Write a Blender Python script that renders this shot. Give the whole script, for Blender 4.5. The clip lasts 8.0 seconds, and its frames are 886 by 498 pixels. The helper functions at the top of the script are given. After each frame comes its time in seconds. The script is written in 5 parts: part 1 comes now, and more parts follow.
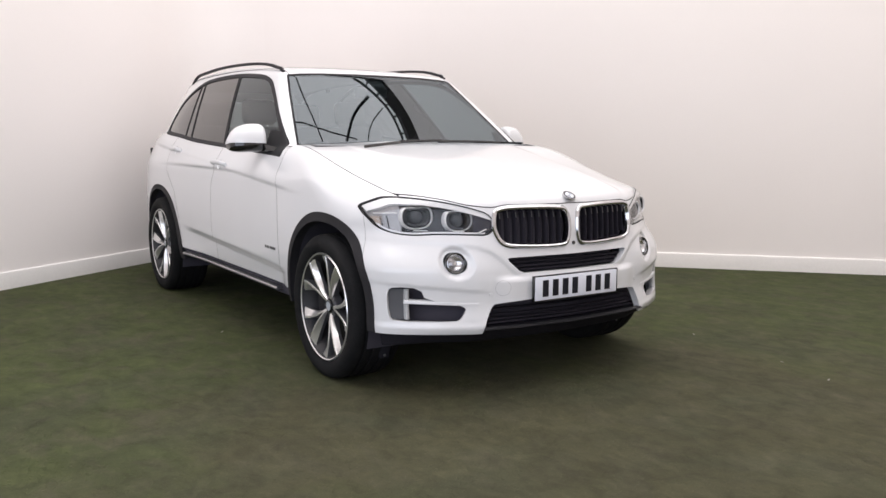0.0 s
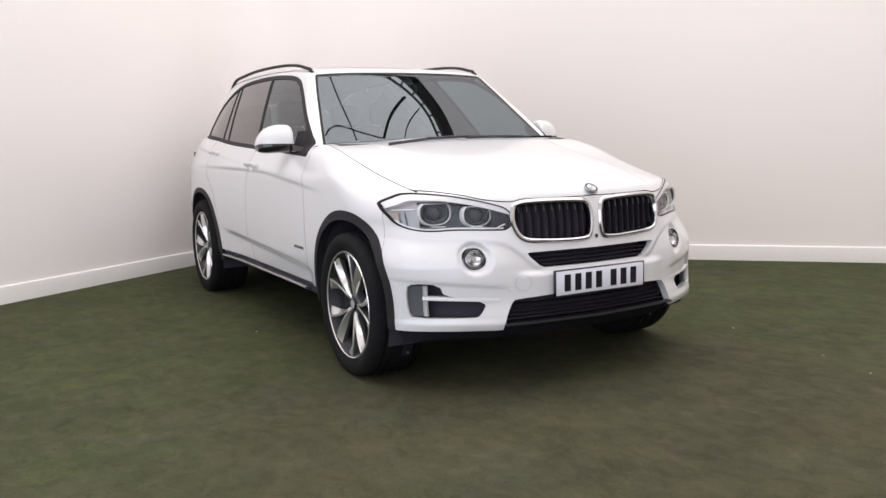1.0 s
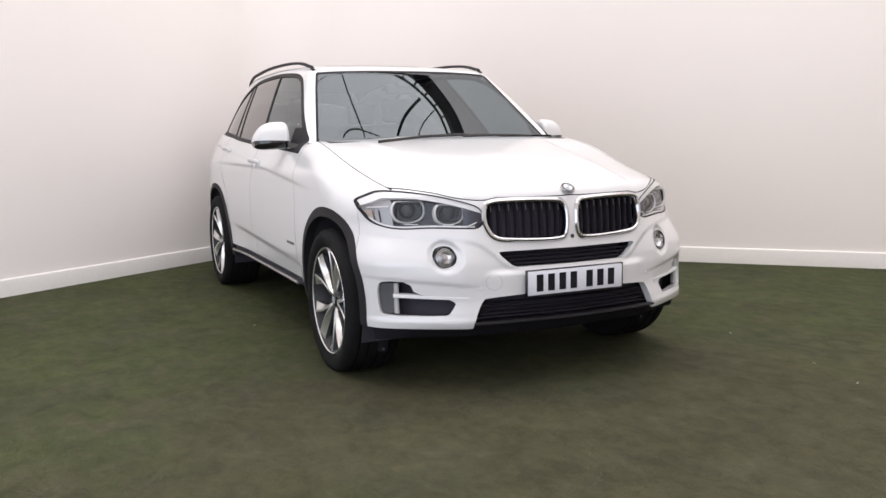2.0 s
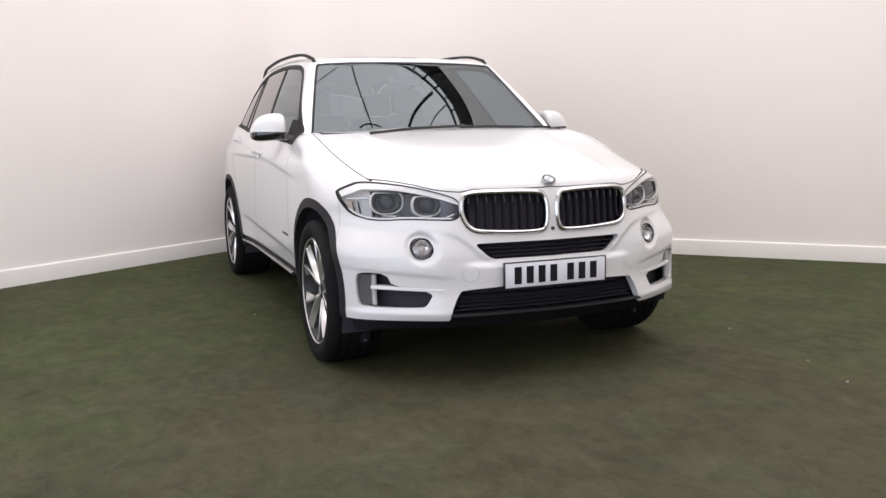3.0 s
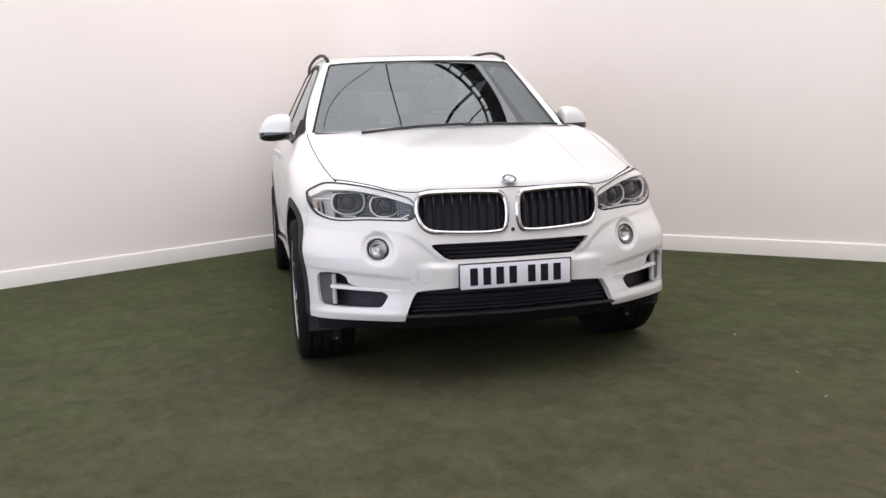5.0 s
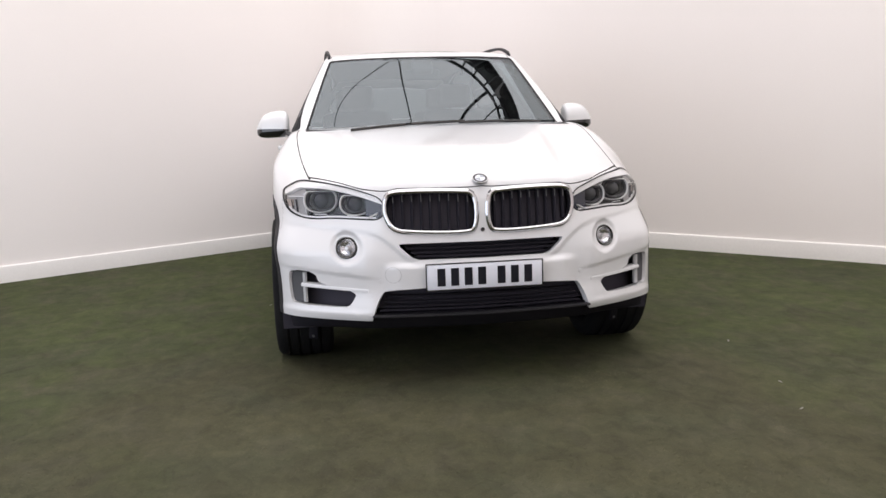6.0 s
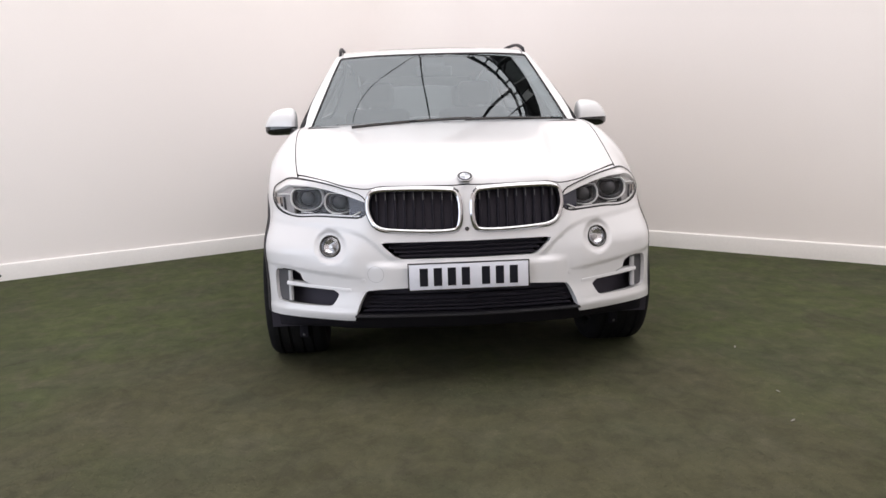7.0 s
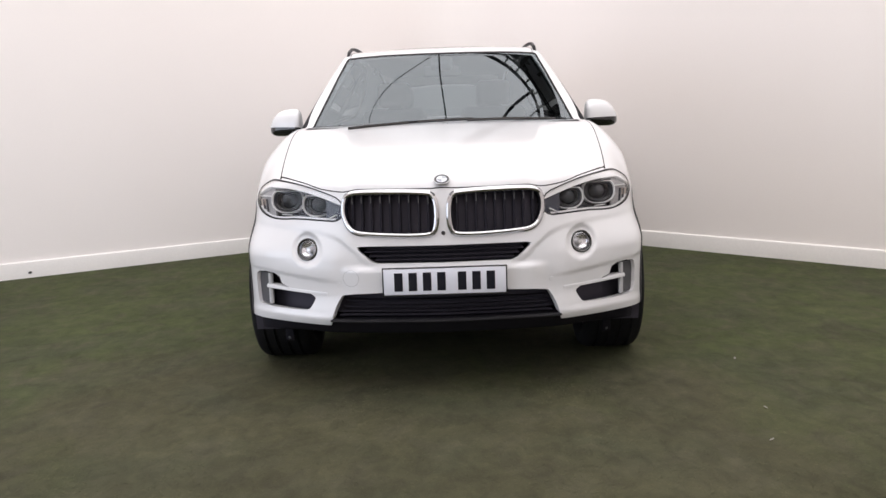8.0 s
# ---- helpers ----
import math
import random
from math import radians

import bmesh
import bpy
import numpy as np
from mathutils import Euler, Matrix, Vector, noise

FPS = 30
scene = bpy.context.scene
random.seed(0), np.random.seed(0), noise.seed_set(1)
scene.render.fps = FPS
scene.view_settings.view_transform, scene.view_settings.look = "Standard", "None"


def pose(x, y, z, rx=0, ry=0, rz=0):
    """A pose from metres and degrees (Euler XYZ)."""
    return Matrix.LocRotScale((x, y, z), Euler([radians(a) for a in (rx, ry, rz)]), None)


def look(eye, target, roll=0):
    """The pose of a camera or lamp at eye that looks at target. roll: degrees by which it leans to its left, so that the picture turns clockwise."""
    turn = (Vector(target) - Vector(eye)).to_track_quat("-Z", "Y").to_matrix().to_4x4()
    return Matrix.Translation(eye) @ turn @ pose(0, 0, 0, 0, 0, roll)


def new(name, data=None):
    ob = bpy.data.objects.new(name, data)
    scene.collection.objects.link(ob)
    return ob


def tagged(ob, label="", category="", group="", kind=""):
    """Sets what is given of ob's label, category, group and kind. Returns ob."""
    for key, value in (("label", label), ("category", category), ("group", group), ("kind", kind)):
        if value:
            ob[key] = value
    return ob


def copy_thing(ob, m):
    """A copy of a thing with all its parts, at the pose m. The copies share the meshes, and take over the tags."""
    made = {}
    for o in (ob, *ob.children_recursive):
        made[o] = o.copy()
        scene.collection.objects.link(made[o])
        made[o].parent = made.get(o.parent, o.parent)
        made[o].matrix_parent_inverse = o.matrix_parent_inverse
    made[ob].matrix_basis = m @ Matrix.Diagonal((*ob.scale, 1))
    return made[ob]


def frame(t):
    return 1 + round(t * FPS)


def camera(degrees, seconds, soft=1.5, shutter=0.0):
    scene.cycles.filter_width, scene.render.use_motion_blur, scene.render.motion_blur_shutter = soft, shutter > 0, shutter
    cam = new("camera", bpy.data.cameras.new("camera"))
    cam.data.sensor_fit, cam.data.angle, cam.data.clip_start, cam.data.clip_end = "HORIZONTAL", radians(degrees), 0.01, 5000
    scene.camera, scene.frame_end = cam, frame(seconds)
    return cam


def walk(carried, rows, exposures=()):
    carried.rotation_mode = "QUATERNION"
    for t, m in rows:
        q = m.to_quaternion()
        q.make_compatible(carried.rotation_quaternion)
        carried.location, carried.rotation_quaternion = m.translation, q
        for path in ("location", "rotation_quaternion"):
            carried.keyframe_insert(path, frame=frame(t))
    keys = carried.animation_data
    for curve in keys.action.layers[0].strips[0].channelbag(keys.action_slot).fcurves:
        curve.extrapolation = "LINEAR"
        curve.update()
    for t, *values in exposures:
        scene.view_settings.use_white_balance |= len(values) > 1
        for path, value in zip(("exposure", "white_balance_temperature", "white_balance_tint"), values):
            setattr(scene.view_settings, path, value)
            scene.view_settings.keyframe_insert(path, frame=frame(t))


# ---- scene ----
cam = camera(54.6, 8.0)
PATH = [
    (0, (-2.772, -3.951, 1.232), (-1.689, -2.291, 0.966), 0.3),
    (0.5, (-2.664, -3.988, 1.226), (-1.659, -2.28, 0.958), -0.1),
    (1, (-2.577, -4.032, 1.214), (-1.622, -2.295, 0.946), -1.4),
    (1.5, (-2.401, -4.127, 1.207), (-1.502, -2.36, 0.943), -1.4),
    (3, (-1.912, -4.339, 1.195), (-1.19, -2.495, 0.91), -1.0),
    (3.5, (-1.747, -4.382, 1.197), (-1.056, -2.527, 0.908), -1.9),
    (4, (-1.524, -4.47, 1.199), (-0.947, -2.577, 0.916), -1.8),
    (4.5, (-1.349, -4.526, 1.204), (-0.847, -2.611, 0.917), -1.8),
    (6, (-0.711, -4.582, 1.21), (-0.433, -2.625, 0.909), -1.7),
    (6.5, (-0.536, -4.591, 1.202), (-0.312, -2.626, 0.903), -1.9),
    (7, (-0.349, -4.544, 1.194), (-0.22, -2.571, 0.893), -1.8),
    (7.5, (-0.17, -4.503, 1.197), (-0.108, -2.526, 0.897), -1.7),
    (8, (0.046, -4.472, 1.198), (0.019, -2.495, 0.897), -1.9),
]
walk(cam, [(t, look(eye, target, roll)) for t, eye, target, roll in PATH])

# ---- world and light ----
world = bpy.data.worlds.new("world")
scene.world = world
world.use_nodes = True
world.node_tree.nodes["Background"].inputs[0].default_value = (0.8, 0.82, 0.85, 1)
world.node_tree.nodes["Background"].inputs[1].default_value = 0.25

CEILING = 6.2
def area(name, at, size, size_y, watts, colour, rot=(0, 0, 0)):
    data = bpy.data.lights.new(name, "AREA")
    data.shape, data.size, data.size_y, data.energy, data.color = "RECTANGLE", size, size_y, watts, colour
    ob = new(name, data)
    ob.matrix_world = pose(*at, *rot)
    return ob


area("diffuser", (0.48, -0.28, CEILING - 0.06), 10.0, 10.0, 628, (1.0, 0.985, 0.988), (0, 0, 39))
# daylight through the open door of the studio, behind the camera
area("daylight", (-5.27, -3.05, 1.55), 5.9, 2.9, 140, (0.80, 0.86, 1.0), (90, 0, -45.8))

# ---- materials ----
def node_mat(name, base, rough=0.5, metal=0.0, coat=0.0, spec=0.5):
    m = bpy.data.materials.new(name)
    m.use_nodes = True
    b = m.node_tree.nodes["Principled BSDF"]
    b.inputs["Base Color"].default_value = (*base, 1)
    b.inputs["Roughness"].default_value = rough
    b.inputs["Metallic"].default_value = metal
    b.inputs["Coat Weight"].default_value = coat
    b.inputs["Coat Roughness"].default_value = 0.10
    b.inputs["Specular IOR Level"].default_value = spec
    return m


def add(m, kind, **values):
    n = m.node_tree.nodes.new(kind)
    for key, value in values.items():
        n.inputs[key.replace("_", " ")].default_value = value
    return n


def link(m, a, out, b, into):
    m.node_tree.links.new(a.outputs[out], b.inputs[into])


def grained(m, scale_fine, scale_coarse, dark, light, bump=0.0, distance=0.002, rough=None):
    """Colour that drifts between two tones at two sizes, with a fine relief."""
    t = m.node_tree
    b = t.nodes["Principled BSDF"]
    co = t.nodes.new("ShaderNodeTexCoord")
    fine, coarse = add(m, "ShaderNodeTexNoise", Scale=scale_fine, Detail=6.0), add(m, "ShaderNodeTexNoise", Scale=scale_coarse, Detail=4.0)
    mixed = t.nodes.new("ShaderNodeMath")
    mixed.operation = "MULTIPLY_ADD"
    mixed.inputs[1].default_value = 0.5
    half = t.nodes.new("ShaderNodeMath")
    half.operation = "MULTIPLY"
    half.inputs[1].default_value = 0.5
    ramp = t.nodes.new("ShaderNodeValToRGB")
    ramp.color_ramp.elements[0].color, ramp.color_ramp.elements[1].color = (*dark, 1), (*light, 1)
    ramp.color_ramp.elements[0].position, ramp.color_ramp.elements[1].position = 0.35, 0.65
    for n in (fine, coarse):
        link(m, co, "Object", n, "Vector")
    link(m, coarse, "Fac", half, 0)
    link(m, fine, "Fac", mixed, 0)
    link(m, half, 0, mixed, 2)
    link(m, mixed, 0, ramp, "Fac")
    link(m, ramp, "Color", b, "Base Color")
    if bump:
        bp = add(m, "ShaderNodeBump", Strength=bump, Distance=distance)
        link(m, fine, "Fac", bp, "Height")
        link(m, bp, "Normal", b, "Normal")
    return m


def pane(name, tint, mirror=0.08, rough=0.0, sheen=(1, 1, 1)):
    """Thin glass: what lies behind, tinted, under a mirror that grows towards grazing view."""
    m = bpy.data.materials.new(name)
    m.use_nodes = True
    t = m.node_tree
    t.nodes.clear()
    out, mix, lw = t.nodes.new("ShaderNodeOutputMaterial"), t.nodes.new("ShaderNodeMixShader"), add(m, "ShaderNodeLayerWeight", Blend=0.5)
    tr, gl = add(m, "ShaderNodeBsdfTransparent", Color=(*tint, 1)), add(m, "ShaderNodeBsdfGlossy", Color=(*sheen, 1), Roughness=rough)
    power, scale = t.nodes.new("ShaderNodeMath"), t.nodes.new("ShaderNodeMath")
    power.operation, scale.operation = "POWER", "MULTIPLY_ADD"
    power.inputs[1].default_value, scale.inputs[1].default_value, scale.inputs[2].default_value = 5.0, 1 - mirror, mirror
    link(m, lw, "Facing", power, 0)
    link(m, power, 0, scale, 0)
    link(m, scale, 0, mix, 0)
    link(m, tr, 0, mix, 1)
    link(m, gl, 0, mix, 2)
    link(m, mix, 0, out, 0)
    return m


PAINT = grained(node_mat("white_paint", (0.71, 0.712, 0.735), 0.3, 0, 0.8), 900, 3, (0.70, 0.702, 0.725), (0.72, 0.722, 0.745))
# black on folded panel edges and behind spokes, shade put into the colour
GAP = node_mat("gap_shade_black", (0.01, 0.01, 0.01), 0.8)
TRIM = grained(node_mat("grained_black_plastic", (0.021, 0.020, 0.023), 0.6, spec=0.2), 700, 8, (0.017, 0.016, 0.019), (0.026, 0.025, 0.028), 0.3, 0.0006)
GLOSS = node_mat("gloss_black", (0.008, 0.008, 0.009), 0.12, 0, 0.6)
CHROME = node_mat("chrome", (0.55, 0.55, 0.57), 0.14, 1.0)
SATIN = node_mat("satin_aluminium", (0.55, 0.55, 0.56), 0.28, 1.0)
DARKVOID = node_mat("black_mesh", (0.060, 0.056, 0.072), 0.8, spec=0.15)
SCREEN = pane("windscreen_glass", (0.26, 0.30, 0.32), 0.122, sheen=(0.86, 0.94, 1.0))
SIDEGLASS = pane("door_glass", (0.50, 0.60, 0.61), 0.05, sheen=(0.9, 0.97, 1.0))
PRIVACY = pane("privacy_glass", (0.06, 0.06, 0.06))
CLEAR = pane("clear_lens", (0.99, 0.99, 0.99), 0.02)
UNDER = node_mat("black_undertray", (0.019, 0.018, 0.023), 0.85, spec=0.06)
LAMPBOWL = node_mat("lamp_bowl", (0.032, 0.032, 0.042), 0.35, 0.0, 0.0, 0.3)
SLAT = node_mat("slat_black", (0.024, 0.022, 0.029), 0.7, spec=0.04)
WHITEPLASTIC = node_mat("light_guide", (0.72, 0.72, 0.74), 0.25, 0.0, 0.4)
AMBER = node_mat("amber_reflector", (0.40, 0.33, 0.29), 0.3)
RUBBER = grained(node_mat("tyre_rubber", (0.012, 0.0115, 0.013), 0.8, spec=0.12), 120, 10, (0.009, 0.009, 0.010), (0.015, 0.015, 0.016), 0.3, 0.001)
ALLOY = node_mat("machined_alloy", (0.82, 0.81, 0.81), 0.28, 0.85)
ALLOYGREY = node_mat("grey_alloy_paint", (0.13, 0.13, 0.14), 0.35, 0.7)
# barrel darkened so the gaps between the spokes read as shaded
BARREL = node_mat("dark_barrel", (0.022, 0.021, 0.024), 0.5, 0.2)
BEZEL = node_mat("lamp_bezel", (0.02, 0.02, 0.025), 0.3, 0.0, 0.0, 0.3)
DISC = node_mat("brake_iron", (0.045, 0.044, 0.043), 0.5, 0.8)
PLATE = node_mat("plate_white", (0.75, 0.77, 0.85), 0.35)
INK = node_mat("plate_black", (0.010, 0.010, 0.016), 0.6, spec=0.2)
LEATHER = grained(node_mat("dark_leather", (0.022, 0.022, 0.023), 0.85, spec=0.1), 30, 4, (0.019, 0.019, 0.020), (0.026, 0.026, 0.028))
LINING = grained(node_mat("headlining", (0.3, 0.29, 0.28), 0.9), 30, 4, (0.28, 0.27, 0.26), (0.32, 0.31, 0.30))
REARGLASSPANE = pane("rear_glass", (0.17, 0.20, 0.20), 0.05)
SEAL = node_mat("matt_seal", (0.016, 0.016, 0.018), 0.6, spec=0.15)
BLUEBADGE = node_mat("badge_enamel", (0.42, 0.45, 0.50), 0.2, 0, 0.5)
WALLPAINT = grained(node_mat("wall_paint", (0.87, 0.822, 0.80), 0.8), 90, 0.7, (0.86, 0.808, 0.788), (0.88, 0.832, 0.812), 0.08, 0.001)
SKIRT = grained(node_mat("skirting_gloss", (0.84, 0.81, 0.79), 0.4), 60, 1.2, (0.82, 0.79, 0.77), (0.87, 0.84, 0.82), 0.05, 0.001)


def turf_mat(name, tones, islands):
    """Short pile: green, worn brown and grey-olive patches that run into one another, mottled at hand size."""
    m = node_mat(name, tones[0], 0.9, spec=0.12)
    t = m.node_tree
    b = t.nodes["Principled BSDF"]
    co = t.nodes.new("ShaderNodeTexCoord")

    def drift(scale, detail, lo, hi, to_lo=0.0, to_hi=1.0, rough=0.6, shift=0.0):
        place = add(m, "ShaderNodeMapping", Location=(shift, -shift, 0.0), Scale=(1.0, 0.68 if scale > 5 else 0.9, 1.0))  # mottling stretched along y, so it looks even from the front
        n, r = add(m, "ShaderNodeTexNoise", Scale=scale, Detail=detail, Roughness=rough, Distortion=0.6), t.nodes.new("ShaderNodeMapRange")
        r.inputs["From Min"].default_value, r.inputs["From Max"].default_value = lo, hi
        r.inputs["To Min"].default_value, r.inputs["To Max"].default_value = to_lo, to_hi
        link(m, co, "Object", place, "Vector")
        link(m, place, 0, n, "Vector")
        link(m, n, "Fac", r, "Value")
        return r

    def blend(fac, a, colour):
        n = t.nodes.new("ShaderNodeMix")
        n.data_type = "RGBA"
        n.inputs["B"].default_value = (*colour, 1)
        if isinstance(a, tuple):
            n.inputs["A"].default_value = (*a, 1)
        else:
            t.links.new(a.outputs["Result"], n.inputs["A"])
        t.links.new(fac.outputs[0], n.inputs["Factor"])
        return n

    def times(a, b):
        n = t.nodes.new("ShaderNodeMath")
        n.operation = "MULTIPLY"
        t.links.new(a.outputs[0], n.inputs[0])
        t.links.new(b.outputs[0], n.inputs[1])
        return n

    # worn where cars turn in, ragged at its rim
    reach = t.nodes.new("ShaderNodeVectorMath")
    reach.operation = "DISTANCE"
    reach.inputs[1].default_value = (-0.2, -1.9, 0.0)
    link(m, co, "Object", reach, 0)
    rim = t.nodes.new("ShaderNodeMath")
    rim.operation = "ADD"
    t.links.new(reach.outputs["Value"], rim.inputs[0])
    t.links.new(drift(1.1, 6, 0.3, 0.7, -1.3, 1.3).outputs[0], rim.inputs[1])
    worn = t.nodes.new("ShaderNodeMapRange")
    worn.inputs["From Min"].default_value, worn.inputs["From Max"].default_value = 1.2, 3.0
    worn.inputs["To Min"].default_value, worn.inputs["To Max"].default_value = 0.66, 0.0
    t.links.new(rim.outputs[0], worn.inputs["Value"])
    colour = blend(worn, tones[0], tones[1])
    colour = blend(drift(1.7, 5, 0.44, 0.66, 0, 0.65, shift=7.3), colour, tones[2])
    colour = blend(drift(5.5, 4, 0.48, 0.68, 0, 0.8, shift=3.1), colour, tones[3])
    level = times(times(drift(11, 4, 0.30, 0.70, 0.80, 1.20, shift=1.7), drift(2.6, 5, 0.32, 0.68, 0.88, 1.14, shift=9.4)), drift(48, 4, 0.3, 0.7, 0.95, 1.05, shift=5.2))
    geo = t.nodes.new("ShaderNodeNewGeometry")
    if islands:
        r = t.nodes.new("ShaderNodeMapRange")
        r.inputs["To Min"].default_value, r.inputs["To Max"].default_value = 0.97, 1.04
        t.links.new(geo.outputs["Random Per Island"], r.inputs["Value"])
        level = times(level, r)
    else:
        level = times(level, drift(170, 3, 0.3, 0.7, 0.94, 1.05))
        bp = add(m, "ShaderNodeBump", Strength=0.15, Distance=0.006)
        link(m, add(m, "ShaderNodeTexNoise", Scale=150.0, Detail=3.0), "Fac", bp, "Height")
        link(m, bp, "Normal", b, "Normal")
    hsv = t.nodes.new("ShaderNodeHueSaturation")
    t.links.new(level.outputs[0], hsv.inputs["Value"])
    t.links.new(colour.outputs["Result"], hsv.inputs["Color"])
    t.links.new(hsv.outputs["Color"], b.inputs["Base Color"])
    return m


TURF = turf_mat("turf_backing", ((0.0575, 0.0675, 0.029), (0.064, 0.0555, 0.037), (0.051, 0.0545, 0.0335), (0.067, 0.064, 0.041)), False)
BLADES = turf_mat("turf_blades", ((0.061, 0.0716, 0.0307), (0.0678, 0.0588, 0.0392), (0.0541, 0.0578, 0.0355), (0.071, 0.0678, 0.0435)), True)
SCUFF = node_mat("dark_scuff", (0.06, 0.055, 0.05), 0.7)

# ---- building tools ----
def part(name, bm, material, parent=None, label="", smooth=True):
    """One mesh object out of a bmesh, under a thing or a part."""
    me = bpy.data.meshes.new(name)
    bm.to_mesh(me)
    bm.free()
    for m in material if isinstance(material, (list, tuple)) else [material]:
        me.materials.append(m)
    if smooth:
        me.polygons.foreach_set("use_smooth", [True] * len(me.polygons))
        me.set_sharp_from_angle(angle=radians(35))
    ob = new(name, me)
    ob.parent = parent
    return tagged(ob, label)


def thing(name, label, category, at=(0, 0, 0), group="", kind=""):
    ob = new(name)
    ob.location = at
    return tagged(ob, label, category, group, kind)


def box_bm(lo, hi, bevel=0.0, segments=2, m=Matrix()):
    bm = bmesh.new()
    bmesh.ops.create_cube(bm, size=1)
    for v in bm.verts:
        v.co = Vector([(a + b) / 2 + (b - a) * c for a, b, c in zip(lo, hi, v.co)])
    if bevel:
        bmesh.ops.bevel(bm, geom=bm.edges[:], offset=bevel, segments=segments, profile=0.5, affect="EDGES")
    bm.transform(m)
    return bm


def join_bm(*bms):
    out = bmesh.new()
    for b in bms:
        me = bpy.data.meshes.new("tmp")
        b.to_mesh(me)
        b.free()
        out.from_mesh(me)
        bpy.data.meshes.remove(me)
    return out


def lathe_bm(profile, n=48, axis="x", closed=False):
    """Turns (along, radius) pairs round an axis."""
    bm = bmesh.new()
    rings = []
    for k in range(n):
        a = 2 * math.pi * k / n
        ring = []
        for u, r in profile:
            c, s = r * math.cos(a), r * math.sin(a)
            ring.append(bm.verts.new((u, c, s) if axis == "x" else (c, u, s) if axis == "y" else (c, s, u)))
        rings.append(ring)
    m = len(profile)
    for k in range(n):
        p, q = rings[k], rings[(k + 1) % n]
        for i in range(m if closed else m - 1):
            j = (i + 1) % m
            bm.faces.new((p[i], p[j], q[j], q[i]))
    bmesh.ops.remove_doubles(bm, verts=bm.verts, dist=1e-6)
    bmesh.ops.recalc_face_normals(bm, faces=bm.faces)
    return bm


def sweep_bm(path, sides, ups, profile, closed=True):
    """Carries a closed profile of (side, up) pairs along a path with its own side and up vectors."""
    bm = bmesh.new()
    rings = [[bm.verts.new(Vector(p) + Vector(s) * a + Vector(u) * b) for a, b in profile] for p, s, u in zip(path, sides, ups)]
    m, n = len(profile), len(rings)
    for k in range(n if closed else n - 1):
        p, q = rings[k], rings[(k + 1) % n]
        for i in range(m):
            j = (i + 1) % m
            bm.faces.new((p[i], p[j], q[j], q[i]))
    if not closed:
        bm.faces.new(rings[0])
        bm.faces.new(rings[-1])
    bmesh.ops.recalc_face_normals(bm, faces=bm.faces)
    return bm


def tube_bm(points, r, n=10, flat=1.0):
    """A round bar along points."""
    pts = [Vector(p) for p in points]
    sides, ups = [], []
    for i, p in enumerate(pts):
        d = (pts[min(i + 1, len(pts) - 1)] - pts[max(i - 1, 0)]).normalized()
        s = d.cross(Vector((0, 0, 1)) if abs(d.z) < 0.9 else Vector((0, 1, 0))).normalized()
        sides.append(s)
        ups.append(s.cross(d).normalized())
    prof = [(r * math.cos(2 * math.pi * k / n), r * flat * math.sin(2 * math.pi * k / n)) for k in range(n)]
    return sweep_bm(pts, sides, ups, prof, closed=False)


def spline(xs, ys):
    """A natural cubic through the pairs, flat beyond its ends."""
    x, y = np.array(xs, float), np.array(ys, float)
    n, h = len(x), np.diff(np.array(xs, float))
    a, r = np.eye(n), np.zeros(n)
    for i in range(1, n - 1):
        a[i, i - 1:i + 2] = h[i - 1], 2 * (h[i - 1] + h[i]), h[i]
        r[i] = 6 * ((y[i + 1] - y[i]) / h[i] - (y[i] - y[i - 1]) / h[i - 1])
    m = np.linalg.solve(a, r)

    def f(q):
        q = np.clip(q, x[0], x[-1])
        i = np.clip(np.searchsorted(x, q) - 1, 0, n - 2)
        hi, u, v = h[i], x[i + 1] - q, q - x[i]
        return m[i] * u ** 3 / (6 * hi) + m[i + 1] * v ** 3 / (6 * hi) + (y[i] / hi - m[i] * hi / 6) * u + (y[i + 1] / hi - m[i + 1] * hi / 6) * v
    grid = np.linspace(x[0], x[-1], 4000)
    table = f(grid)
    return lambda q: np.interp(q, grid, table)


def mono(xs, ys):
    """A cubic through the pairs that never overshoots, straight on beyond its ends."""
    x, y = np.array(xs, float), np.array(ys, float)
    h = np.diff(x)
    d = np.diff(y) / h
    s = np.concatenate(([d[0]], np.where(d[1:] * d[:-1] > 0, 2 * d[1:] * d[:-1] / (d[1:] + d[:-1] + 1e-12), 0), [d[-1]]))

    def f(q):
        i = np.clip(np.searchsorted(x, q) - 1, 0, len(x) - 2)
        t = (np.clip(q, x[0], x[-1]) - x[i]) / h[i]
        v = (1 + 2 * t) * (1 - t) ** 2 * y[i] + t * (1 - t) ** 2 * h[i] * s[i] + t * t * (3 - 2 * t) * y[i + 1] + t * t * (t - 1) * h[i] * s[i + 1]
        return v + np.minimum(q - x[0], 0) * s[0] + np.maximum(q - x[-1], 0) * s[-1]
    grid = np.linspace(x[0] - 0.2, x[-1] + 0.2, 4000)
    table = f(grid)
    return lambda q: np.interp(q, grid, table)


def smax(a, b, k):
    h = np.clip(0.5 + 0.5 * (a - b) / k, 0, 1)
    return b + (a - b) * h + k * h * (1 - h)


def smin(a, b, k):
    return -smax(-a, -b, k)


def step(a, b, q):
    t = np.clip((q - a) / (b - a), 0, 1)
    return t * t * (3 - 2 * t)


def rounded(points, times=3):
    """Corner cutting on a closed outline."""
    p = np.array(points, float)
    for _ in range(times):
        q = np.roll(p, -1, 0)
        p = np.stack((0.75 * p + 0.25 * q, 0.25 * p + 0.75 * q), 1).reshape(-1, 2)
    return p


